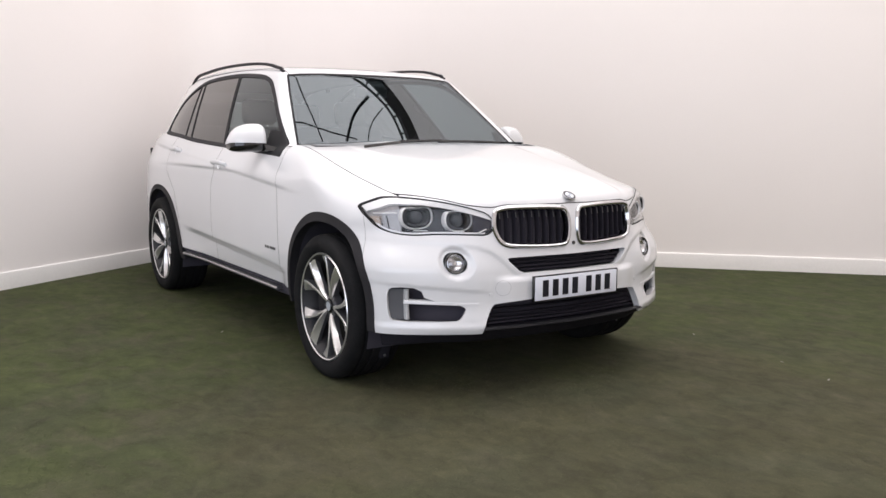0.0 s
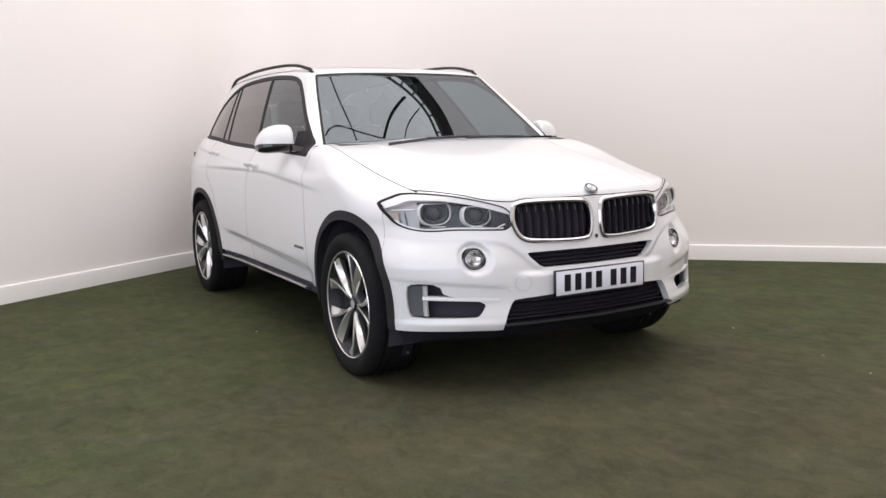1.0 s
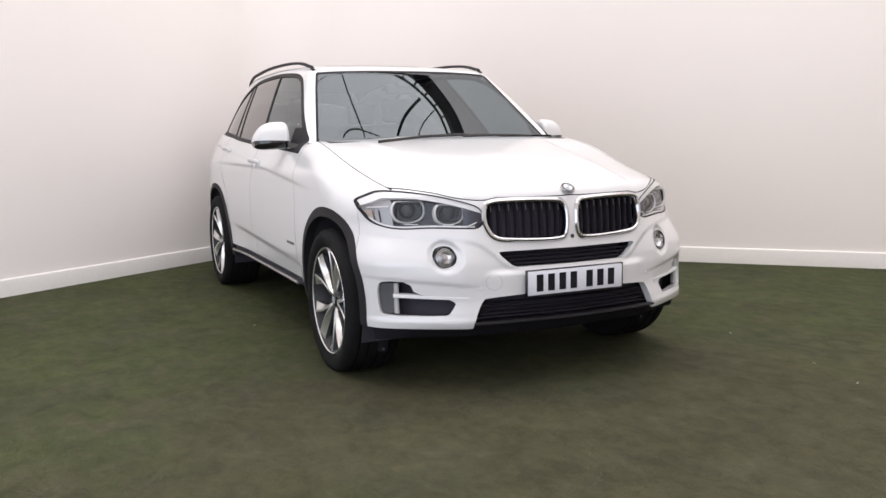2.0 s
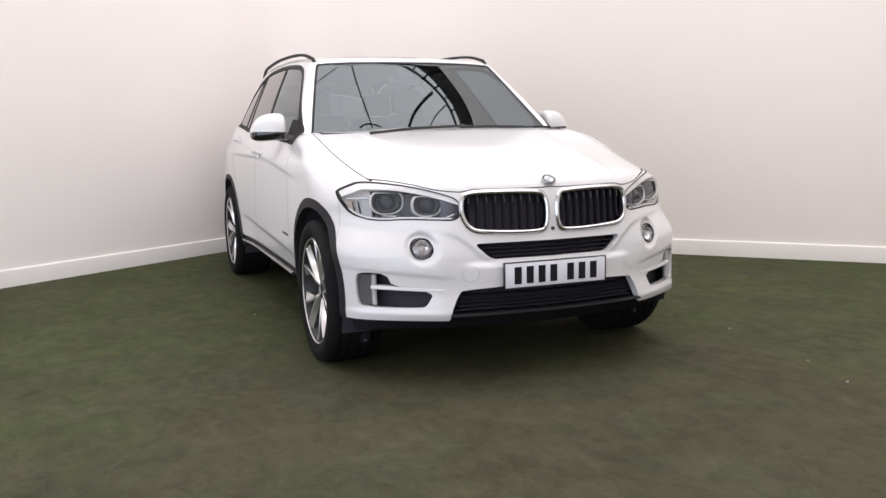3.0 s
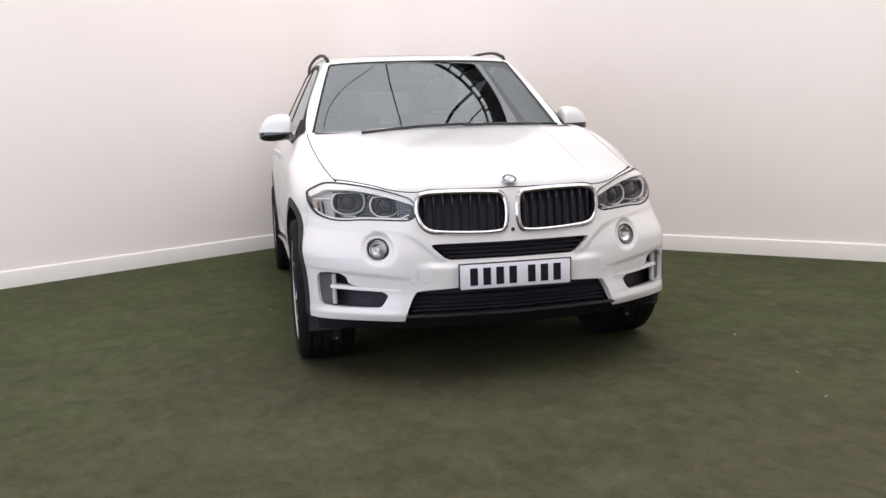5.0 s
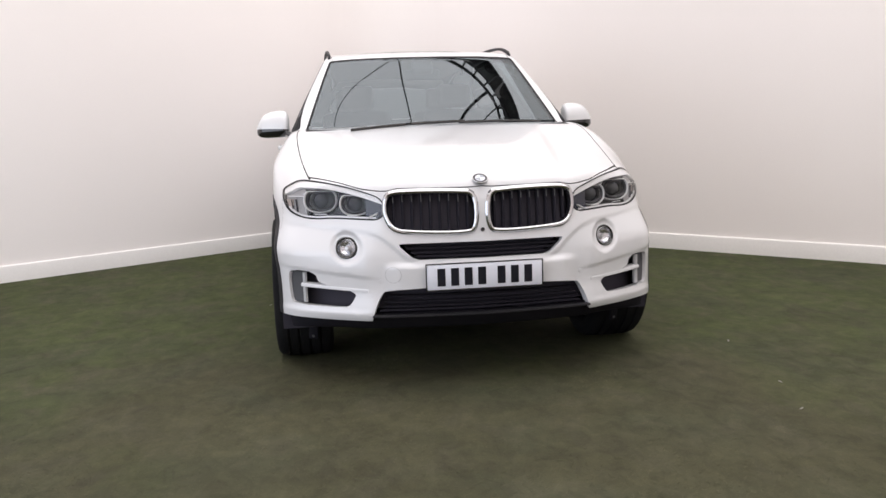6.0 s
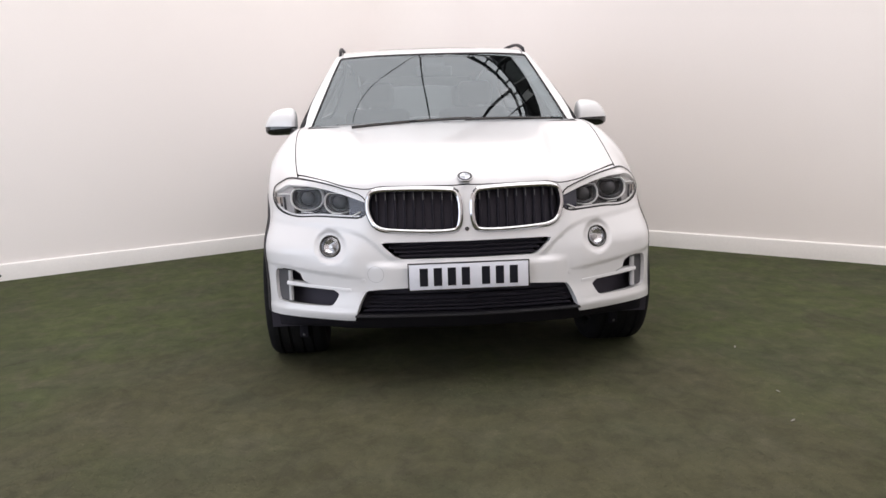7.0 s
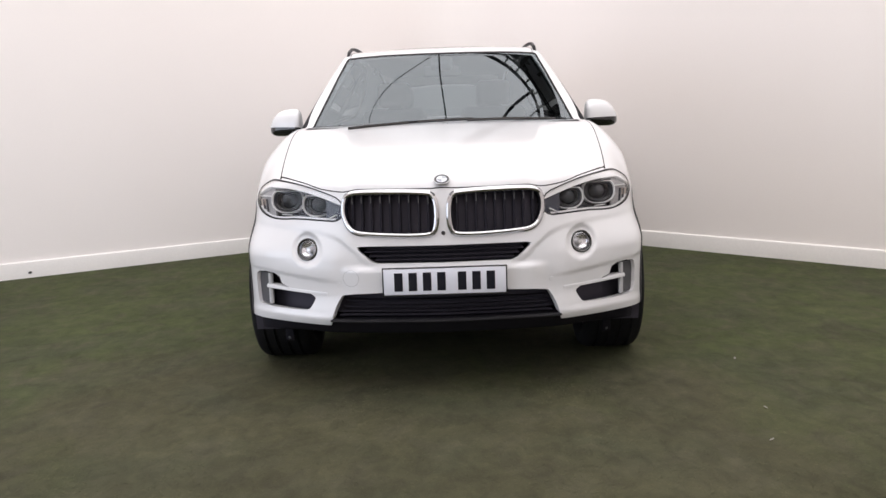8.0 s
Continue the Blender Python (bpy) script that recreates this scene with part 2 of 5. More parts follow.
def inside(poly, u, v):
    """Distance to the outline, positive within it."""
    best, odd = np.full(u.shape, 1e9), np.zeros(u.shape, bool)
    for (ax, ay), (bx, by) in zip(poly, np.roll(poly, -1, 0)):
        ex, ey = bx - ax, by - ay
        t = np.clip(((u - ax) * ex + (v - ay) * ey) / (ex * ex + ey * ey + 1e-18), 0, 1)
        best = np.minimum(best, (u - ax - t * ex) ** 2 + (v - ay - t * ey) ** 2)
        if abs(ey) > 1e-12:
            odd ^= ((ay > v) != (by > v)) & (u < ex * (v - ay) / ey + ax)
    return np.where(odd, 1, -1) * np.sqrt(best)

# ---- the studio corner ----
CORNER, LEFT_TURN, RIGHT_TURN = (0.13, 4.93), 33.4, -45.8


COVE_IN = 0.62          # where the rounded corner leaves the walls


def studio_wall(name, turn, a, b, label):
    wall = part(name, box_bm((a, 0, 0), (b, 0.15, CEILING)), WALLPAINT, None, label)
    wall.matrix_world = pose(*CORNER, 0, 0, 0, turn)
    tagged(wall, label, "wall", kind="structure")
    bm = bmesh.new()
    prof = [(0, 0), (-0.022, 0), (-0.022, 0.122), (-0.019, 0.132), (-0.010, 0.138), (0, 0.139)]
    ends = [[bm.verts.new((x, y - 0.001, z)) for y, z in prof] for x in (a, b)]
    for i in range(len(prof) - 1):
        bm.faces.new((ends[0][i], ends[0][i + 1], ends[1][i + 1], ends[1][i]))
    bm.faces.new(ends[0])
    bm.faces.new(ends[1])
    bmesh.ops.recalc_face_normals(bm, faces=bm.faces)
    sk = part("baseboard", bm, SKIRT)
    sk.matrix_world = pose(*CORNER, 0, 0, 0, turn)
    tagged(sk, "white gloss skirting board along the wall foot", "baseboard", kind="structure")
    return sk


SPAN = 9.6
left_skirt = studio_wall("wall_left", LEFT_TURN, -SPAN, -COVE_IN, "plain white painted studio wall")
studio_wall("wall_right", RIGHT_TURN, COVE_IN, SPAN, "plain white painted studio wall")

# the two walls meet in a plastered curve
lw, rw = pose(0, 0, 0, 0, 0, LEFT_TURN) @ Vector((-1, 0, 0)), pose(0, 0, 0, 0, 0, RIGHT_TURN) @ Vector((1, 0, 0))
corner = Vector(CORNER).to_3d()
bm = bmesh.new()
rows = []
for k in range(21):
    t = k / 20
    p = corner + (lw * (1 - t) ** 2 + rw * t ** 2) * COVE_IN
    rows.append((bm.verts.new((p.x, p.y, 0)), bm.verts.new((p.x, p.y, CEILING))))
for p, q in zip(rows, rows[1:]):
    bm.faces.new((p[0], q[0], q[1], p[1]))
cove = part("wall_corner", bm, WALLPAINT)
tagged(cove, "rounded white painted studio corner", "wall", kind="structure")
path = [corner + (lw * (1 - t) ** 2 + rw * t ** 2) * COVE_IN for t in np.linspace(0, 1, 21)]
inward = (lw + rw).normalized()
sides = [inward] * 21
bm = sweep_bm(path, sides, [(0, 0, 1)] * 21, [(-0.02, 0), (0.022, 0), (0.022, 0.122), (0.010, 0.138), (-0.02, 0.139)], False)
tagged(part("baseboard", bm, SKIRT), "white gloss skirting board along the wall foot", "baseboard", kind="structure")
left_end = Vector(CORNER).to_3d() + pose(0, 0, 0, 0, 0, LEFT_TURN) @ Vector((-SPAN, 0, 0))
right_end = Vector(CORNER).to_3d() + pose(0, 0, 0, 0, 0, RIGHT_TURN) @ Vector((SPAN, 0, 0))
far_end = left_end + right_end - Vector(CORNER).to_3d()
for name, a, b in (("wall_back", left_end, far_end), ("wall_side", far_end, right_end)):
    d = b - a
    if name == "wall_back":
        m, g = 0.39 * d.length, 3.1
        bm = join_bm(box_bm((0, -0.15, 0), (m - g, 0, CEILING)), box_bm((m + g, -0.15, 0), (d.length, 0, CEILING)), box_bm((m - g, -0.15, 3.1), (m + g, 0, CEILING)))
    else:
        bm = box_bm((0, -0.15, 0), (d.length, 0, CEILING))
    w = part(name, bm, WALLPAINT)
    w.matrix_world = pose(a.x, a.y, 0, 0, 0, math.degrees(math.atan2(d.y, d.x)))
    tagged(w, "plain white painted studio wall", "wall", kind="structure")
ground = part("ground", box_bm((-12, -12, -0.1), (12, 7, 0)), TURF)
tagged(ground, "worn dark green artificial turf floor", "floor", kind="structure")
top = part("ceiling", box_bm((-12, -12, CEILING), (12, 7, CEILING + 0.1)), WALLPAINT)
tagged(top, "white light-diffusing ceiling", "ceiling", kind="structure")

# black tubes of the lighting gantry, under the bright ceiling
GANTRY = 3.2
RIG = node_mat("gantry_black", (0.012, 0.012, 0.013), 0.5)


def smooth_run(points, n=24):
    s = np.linspace(0, 1, len(points))
    fx, fy = spline(s, [p[0] for p in points]), spline(s, [p[1] for p in points])
    return [(float(fx(t)), float(fy(t))) for t in np.linspace(0, 1, n)]


gantry = thing("lighting_gantry", "black curved tubular lighting gantry under the ceiling", "gantry", (0, 0, 0))
run = smooth_run([(-0.20, 1.84), (0.15, 1.77), (0.48, 1.68), (0.73, 1.58), (0.93, 1.43), (1.04, 1.22), (1.08, 0.8)])
outer = smooth_run([(-0.18, 1.91), (0.18, 1.84), (0.52, 1.745), (0.78, 1.64), (0.99, 1.47), (1.105, 1.24), (1.15, 0.8)])
part("truss_tube", tube_bm([(x, y, GANTRY) for x, y in run], 0.016, 8), RIG, gantry)
part("truss_tube", tube_bm([(x, y, GANTRY) for x, y in outer], 0.012, 8), RIG, gantry)
for k in range(2, 23, 2):
    part("truss_rung", tube_bm([(*run[k], GANTRY), (*outer[k], GANTRY)], 0.010, 6), RIG, gantry)
strip = smooth_run([(0.20, 2.20), (0.55, 1.93), (0.81, 1.74), (1.00, 1.58), (1.14, 1.41), (1.22, 1.20), (1.27, 0.8)])
bm = bmesh.new()
rows = []
for i, (x, y) in enumerate(strip):
    a, b = Vector(strip[max(i - 1, 0)]), Vector(strip[min(i + 1, 23)])
    s = Vector((-(b - a).y, (b - a).x)).normalized() * 0.075
    rows.append([bm.verts.new((x + s.x, y + s.y, GANTRY)), bm.verts.new((x - s.x, y - s.y, GANTRY)), bm.verts.new((x - s.x, y - s.y, GANTRY + 0.05)), bm.verts.new((x + s.x, y + s.y, GANTRY + 0.05))])
for p, q in zip(rows, rows[1:]):
    for k in range(4):
        bm.faces.new((p[k], p[(k + 1) % 4], q[(k + 1) % 4], q[k]))
bm.faces.new(rows[0])
bm.faces.new(rows[-1])
bmesh.ops.recalc_face_normals(bm, faces=bm.faces)
part("track_band", bm, RIG, gantry)
for name, pts, r, h in (("seam_rod", [(0.06, 0.6), (0.02, 1.12), (-0.02, 1.4), (-0.04, 1.7), (-0.03, 2.4), (0.0, 4.0)], 0.008, GANTRY),
                        ("stay_tube", [(0.42, 0.85), (0.55, 1.10), (0.68, 1.28), (0.84, 1.46), (1.12, 1.67)], 0.016, GANTRY + 0.7),
                        ("stay_tube", [(0.84, 1.05), (0.93, 1.23), (1.07, 1.40), (1.29, 1.57)], 0.007, GANTRY + 0.7),
                        # added tube: its arc in the windscreen stands in for the steering wheel
                        ("mirrored_arc_tube", [(0.30, 1.66), (0.40, 1.735), (0.55, 1.775), (0.74, 1.75), (1.08, 1.67), (1.61, 1.60)], 0.011, CEILING - 0.25),
                        ("side_tube", [(0.12, 1.78), (-0.27, 1.60), (-0.52, 1.49), (-0.70, 1.37), (-0.82, 1.20), (-0.90, 0.9)], 0.0038, GANTRY)):
    part(name, tube_bm([(x, y, h) for x, y in smooth_run(pts)], r, 8), RIG, gantry)
for x, y in (run[23], strip[23], (0.06, 0.6)):
    part("hanger", tube_bm([(x, y, GANTRY), (x, y, CEILING)], 0.006, 6), RIG, gantry)

# a dark knock in the paint of the left skirting
bm = bmesh.new()
ring = [bm.verts.new((-4.345 + 0.015 * math.cos(a) * (1 + 0.2 * math.sin(2 * a)), -0.0245, 0.044 + 0.011 * math.sin(a))) for a in np.linspace(0, 2 * math.pi, 14, endpoint=False)]
face = bmesh.ops.extrude_face_region(bm, geom=[bm.faces.new(ring)])
for v in face["geom"]:
    if isinstance(v, bmesh.types.BMVert):
        v.co.y -= 0.001
bmesh.ops.recalc_face_normals(bm, faces=bm.faces)
part("scuff_mark", bm, SCUFF, left_skirt, "small dark scuff")

# ---- the car's skin, one smooth form; y runs backwards from the front axle ----
WIDTH = spline([-0.9, 0, 0.5, 1.5, 2.4, 2.93, 3.4, 3.7, 4.0], [0.962, 0.968, 0.958, 0.955, 0.960, 0.964, 0.925, 0.835, 0.68])
SECTION = spline([0.20, 0.32, 0.40, 0.50, 0.57, 0.68, 0.82, 0.93, 0.99, 1.05, 1.12, 1.20, 1.30], [-0.06, -0.026, -0.014, -0.007, -0.003, 0, -0.003, -0.010, -0.019, -0.043, -0.074, -0.11, -0.16])
NOSE_LOW = mono([0, 0.3, 0.45, 0.52, 0.60, 0.70, 0.80, 0.86, 0.90, 0.93, 0.955, 0.97], [-0.862, -0.838, -0.816, -0.800, -0.762, -0.706, -0.640, -0.590, -0.535, -0.45, -0.30, 0.0])
NOSE_HIGH = mono([0, 0.2, 0.37, 0.444, 0.55, 0.63, 0.70, 0.77, 0.83, 0.867, 0.887, 0.902, 0.925, 0.945, 0.96], [-0.850, -0.836, -0.806, -0.783, -0.724, -0.667, -0.612, -0.553, -0.492, -0.44, -0.395, -0.345, -0.25, -0.12, 0.12])
def rate(f):
    grid = np.linspace(-0.1, 1.15, 3000)
    table = (f(grid + 0.01) - f(grid - 0.01)) / 0.02
    return lambda q: np.interp(q, grid, table)


LOW_SLOPE, HIGH_SLOPE = rate(NOSE_LOW), rate(NOSE_HIGH)
NOSE_TILT = spline([0.20, 0.26, 0.33, 0.42, 0.55, 0.66, 0.75, 0.84, 0.90, 0.96, 1.05], [0.12, 0.05, -0.010, -0.006, -0.002, 0.004, 0.0, 0.006, 0.022, 0.05, 0.12])
BONNET = spline([-0.95, -0.80, -0.6, -0.3, 0, 0.3, 0.58, 0.8], [0.90, 0.955, 1.010, 1.070, 1.115, 1.155, 1.185, 1.20])
DROP = spline([0, 0.3, 0.45, 0.55, 0.65, 0.76, 0.85, 0.95], [0, 0.008, 0.020, 0.036, 0.055, 0.086, 0.145, 0.30])
BELT = spline([0.3, 0.6, 1.5, 2.29, 2.9, 3.5, 4.0], [1.12, 1.135, 1.155, 1.19, 1.235, 1.22, 1.16])
CABIN = spline([0.4, 0.7, 1.2, 1.8, 2.5, 2.9, 3.2, 3.45, 3.7, 4.0], [0.825, 0.848, 0.872, 0.887, 0.885, 0.870, 0.833, 0.775, 0.69, 0.57])
ROOF = spline([1.0, 1.2, 1.5, 1.9, 2.3, 2.8, 3.3, 3.7, 4.0], [1.60, 1.636, 1.672, 1.695, 1.702, 1.692, 1.655, 1.60, 1.54])


RIDGE = mono([0, 0.28, 0.34, 0.40, 0.47, 0.56, 0.9], [0.578, 0.580, 0.602, 0.655, 0.705, 0.728, 0.752])


def nose(x, z):
    w = step(0.60, 0.80, z)
    y = NOSE_LOW(x) * (1 - w) + NOSE_HIGH(x) * w + NOSE_TILT(z) * step(0.98, 0.6, x)
    y = y + 0.017 * step(0.080, 0.050, np.hypot(x - 0.603, z - 0.645))                      # fog lamp pocket
    r = z - RIDGE(x)                                                                        # fold from the slot out under the lamps
    y = y - 0.007 * step(-0.022, 0.010, r) * step(0.15, 0.0, r)
    y = y + 0.007 * step(0.008, -0.014, z - 0.520 - 0.10 * (x - 0.55)) * step(0.42, 0.58, x) * step(0.345, 0.375, z)  # brow over the intakes
    y = y - 0.016 * step(0.585, 0.555, z) * step(0.43, 0.46, z) * step(0.46, 0.36, x)       # plinth of the plate
    return y


def skin(x, y, z):
    """Negative inside the car."""
    x = np.abs(x)
    r = z - 0.911 - 0.0726 * y                                                              # shoulder line through the handles
    crest = 0.011 * step(-0.022, 0.010, r) * step(0.20, 0.02, r) * step(0.05, 0.7, y) * step(3.5, 2.9, y)
    q = z - 0.473 - 0.0405 * y                                                              # fold low on the doors
    tuck = 0.026 * step(0.010, -0.045, q) * step(0.40, 0.56, y) * step(2.45, 1.9, y)
    side = x - WIDTH(y) - SECTION(z) - crest + tuck
    fade = 1 - 0.9 * step(-0.55, 0.40, y)
    crease = 0.012 * step(-0.03, 0.03, x - (0.40 + 0.16 * (y + 0.7))) * step(0.5, 0.0, y)
    b = step(0.45, 0.85, y)
    top = (z - ((BONNET(y) - DROP(x) * fade - crease) * (1 - b) + BELT(y) * b)) * 0.95
    w = step(0.60, 0.80, z)
    s = LOW_SLOPE(x) * (1 - w) + HIGH_SLOPE(x) * w
    front = (nose(x, z) - y) / np.sqrt(1 + s * s)
    rear = (y - 3.99 + 0.22 * (x / 0.9) ** 4 + 0.10 * step(0.75, 1.25, z)) * 0.95
    low = smax(smax(smax(side, top, 0.06), front, 0.035), rear, 0.10)
    low = smax(low, 0.22 - z, 0.03)
    pillar = (x - CABIN(y) + 0.46 * (z - 1.15) + 0.14 * (z - 1.15) ** 2) * 0.9
    screen = (z - 1.175 - 0.77 * (y - 0.66) - 0.063 * (1 - (x / 0.76) ** 2)) / 1.262
    roof = z - ROOF(y) + 0.045 * x * x
    back = (y - 3.93 + 0.62 * (z - 1.15)) * 0.85
    cabin = smax(smax(smax(pillar, screen, 0.03), roof, 0.035), back, 0.08)
    cabin = smax(cabin, 1.0 - z, 0.02)
    return smin(low, cabin, 0.018)


def slope(p, e=0.002):
    g = np.empty_like(p)
    for i in range(3):
        d = np.zeros(3)
        d[i] = e
        a, b = p + d, p - d
        g[:, i] = (skin(a[:, 0], a[:, 1], a[:, 2]) - skin(b[:, 0], b[:, 1], b[:, 2])) / (2 * e)
    return g


def settle(p, rounds=2):
    """Moves points onto the skin."""
    for _ in range(rounds):
        g = slope(p)
        f = skin(p[:, 0], p[:, 1], p[:, 2])
        p = p - np.clip(f / np.maximum((g * g).sum(1), 0.05), -0.03, 0.03)[:, None] * g
    return p


def normals(p):
    g = slope(p)
    return g / np.linalg.norm(g, axis=1)[:, None]


def master(h=0.02):
    lo, n = np.array((-1.5 * h, -0.96, 0.18)), (54, 254, 80)
    ax = [lo[i] + h * np.arange(n[i]) for i in range(3)]
    neg = skin(*np.meshgrid(*ax, indexing="ij")) < 0
    c = sum(neg[i:n[0] - 1 + i, j:n[1] - 1 + j, k:n[2] - 1 + k].astype(int) for i in (0, 1) for j in (0, 1) for k in (0, 1))
    mixed = (c > 0) & (c < 8)
    index = np.full(mixed.shape, -1)
    index[mixed] = np.arange(mixed.sum())
    v = (np.argwhere(mixed) + 0.5) * h + lo
    quads = []
    for a in range(3):
        b, d = (a + 1) % 3, (a + 2) % 3
        s0, s1 = [slice(None)] * 3, [slice(None)] * 3
        s0[a], s1[a] = slice(0, -1), slice(1, None)
        x = neg[tuple(s0)] != neg[tuple(s1)]
        first = neg[tuple(s0)]
        e = np.argwhere(x)
        e = e[(e[:, b] > 0) & (e[:, d] > 0) & (e[:, b] < n[b] - 1) & (e[:, d] < n[d] - 1)]
        q = []
        for ob, od in ((1, 1), (0, 1), (0, 0), (1, 0)):
            m = e.copy()
            m[:, b] -= ob
            m[:, d] -= od
            q.append(index[m[:, 0], m[:, 1], m[:, 2]])
        q = np.stack(q, 1)
        flip = ~first[e[:, 0], e[:, 1], e[:, 2]]
        q[flip] = q[flip][:, ::-1]
        quads.append(q)
    q = np.concatenate(quads)
    q = q[(q >= 0).all(1)]
    ends = np.concatenate([q[:, [i, (i + 1) % 4]] for i in range(4)])
    v = settle(v, 3)
    for _ in range(3):
        total, count = np.zeros_like(v), np.zeros(len(v))
        np.add.at(total, ends[:, 0], v[ends[:, 1]])
        np.add.at(total, ends[:, 1], v[ends[:, 0]])
        np.add.at(count, ends.ravel(), 1)
        mid = total / np.maximum(count, 1)[:, None]
        mid[np.abs(v[:, 0]) < 1e-6, 0] = 0
        v = settle(0.4 * v + 0.6 * mid, 1)
    q = q[(v[q][:, :, 0] > -1e-4).all(1)]
    t = np.concatenate((q[:, [0, 1, 2]], q[:, [0, 2, 3]]))
    t, v = tidy(v, t)
    # each triangle into four
    e = np.sort(np.concatenate((t[:, [0, 1]], t[:, [1, 2]], t[:, [2, 0]])), 1)
    u, inv = np.unique(e[:, 0] * len(v) + e[:, 1], return_inverse=True)
    a, b, c = (inv[i * len(t):(i + 1) * len(t)] + len(v) for i in range(3))
    v = np.concatenate((v, (v[u // len(v)] + v[u % len(v)]) / 2))
    t = np.concatenate((np.stack((t[:, 0], a, c), 1), np.stack((a, t[:, 1], b), 1), np.stack((c, b, t[:, 2]), 1), np.stack((a, b, c), 1)))
    centre = v[:, 0] < 1e-6
    v = settle(v, 2)
    v[centre, 0] = 0
    return v, t


def tidy(v, t):
    used, inv = np.unique(t, return_inverse=True)
    return inv.reshape(-1, 3), v[used]


def clip(v, t, f):
    """Keeps the part of a triangle mesh where f, given at its points, is positive."""
    s = f >= 0
    k = s[t].sum(1)
    keep = [t[k == 3]]
    e_all, rows = [], []
    for want in (1, 2):
        m = t[k == want]
        if not len(m):
            continue
        odd = (s[m] if want == 1 else ~s[m]).argmax(1)
        r = np.arange(len(m))
        a, b, c = m[r, odd], m[r, (odd + 1) % 3], m[r, (odd + 2) % 3]
        rows.append((want, a, b, c))
        e_all += [np.stack((a, b), 1), np.stack((a, c), 1)]
    if e_all:
        e = np.sort(np.concatenate(e_all), 1)
        u, inv = np.unique(e[:, 0] * len(v) + e[:, 1], return_inverse=True)
        i, j = u // len(v), u % len(v)
        w = (f[i] / (f[i] - f[j]))[:, None]
        base = len(v)
        v = np.concatenate((v, v[i] * (1 - w) + v[j] * w))
        at = 0
        for want, a, b, c in rows:
            n = len(a)
            ab, ac = inv[at:at + n] + base, inv[at + n:at + 2 * n] + base
            at += 2 * n
            if want == 1:
                keep.append(np.stack((a, ab, ac), 1))
            else:
                keep += [np.stack((ab, b, c), 1), np.stack((ab, c, ac), 1)]
    t, v = tidy(v, np.concatenate(keep))
    return v, t


BODY_V, BODY_T = master()
BODY_HI, BODY_LO = BODY_V[BODY_T].max(1), BODY_V[BODY_T].min(1)


def region(lo, hi, *fields):
    """The piece of the skin inside a box and inside every field."""
    t = BODY_T[((BODY_HI > lo) & (BODY_LO < hi)).all(1)]
    t, v = tidy(BODY_V, t)
    for f in fields:
        if len(t):
            v, t = clip(v, t, f(v[:, 0], v[:, 1], v[:, 2]))
    return v, t


def sheet(name, v, t, mats, parent, lift=0.0, lip=0.014, sides="both", label=""):
    """Meshes from a piece of the skin, with its edge folded inwards. sides: both (two objects), whole (one across the middle), right."""
    n = normals(v)
    e = np.concatenate((t[:, [0, 1]], t[:, [1, 2]], t[:, [2, 0]]))
    key = np.sort(e, 1)
    u, first, count = np.unique(key[:, 0] * len(v) + key[:, 1], return_index=True, return_counts=True)
    rim = e[first[count == 1]]
    rim = rim[~((v[rim[:, 0], 0] < 1e-5) & (v[rim[:, 1], 0] < 1e-5))]
    p = v + n * lift
    verts, norms, faces, slot = [p], [n], [t], [np.zeros(len(t), int)]
    if lip and len(rim):
        a, b = rim[:, 0], rim[:, 1]
        d = p[b] - p[a]
        out = np.cross(d, n[a])
        out /= np.linalg.norm(out, axis=1)[:, None] + 1e-12
        k, m = len(v), len(rim)
        verts += [p[a], p[b], p[a] - n[a] * lip, p[b] - n[b] * lip]
        norms += [out] * 4
        i = np.arange(m) + k
        faces += [np.stack((i + m, i, i + 2 * m), 1), np.stack((i + m, i + 2 * m, i + 3 * m), 1)]
        slot += [np.ones(2 * m, int)]
    verts, norms, faces, slot = (np.concatenate(q) for q in (verts, norms, faces, slot))
    flip = np.array((-1, 1, 1))
    sets = []
    if sides == "whole":
        sets = [(np.concatenate((verts, verts * flip)), np.concatenate((norms, norms * flip)), np.concatenate((faces, faces[:, ::-1] + len(verts))), np.concatenate((slot, slot)))]
    else:
        sets = [(verts * flip, norms * flip, faces[:, ::-1], slot)] + ([(verts, norms, faces, slot)] if sides == "both" else [])
    made = []
    for sv, sn, sf, ss in sets:
        me = bpy.data.meshes.new(name)
        me.from_pydata(sv.tolist(), [], sf.tolist())
        for m in mats:
            me.materials.append(m)
        me.polygons.foreach_set("material_index", ss.astype(np.int32) if len(mats) > 1 else np.zeros(len(ss), np.int32))
        me.polygons.foreach_set("use_smooth", np.ones(len(ss), bool))
        me.normals_split_custom_set_from_vertices(sn.tolist())
        ob = new(name, me)
        ob.parent = parent[len(made)] if isinstance(parent, (list, tuple)) else parent
        made.append(tagged(ob, label))
    return made


def on_front(x, z, depth=0.0):
    """Points of the nose at x, z, and their normals; depth: how far in."""
    x, z = np.asarray(x, float), np.asarray(z, float)
    a, b = np.full(x.shape, -1.1), np.full(x.shape, 1.6)
    for _ in range(30):
        m = (a + b) / 2
        deep = skin(x, m, z) < 0
        a, b = np.where(deep, a, m), np.where(deep, m, b)
    p = np.stack((x, b, z), 1)
    n = normals(p)
    return p - n * depth, n


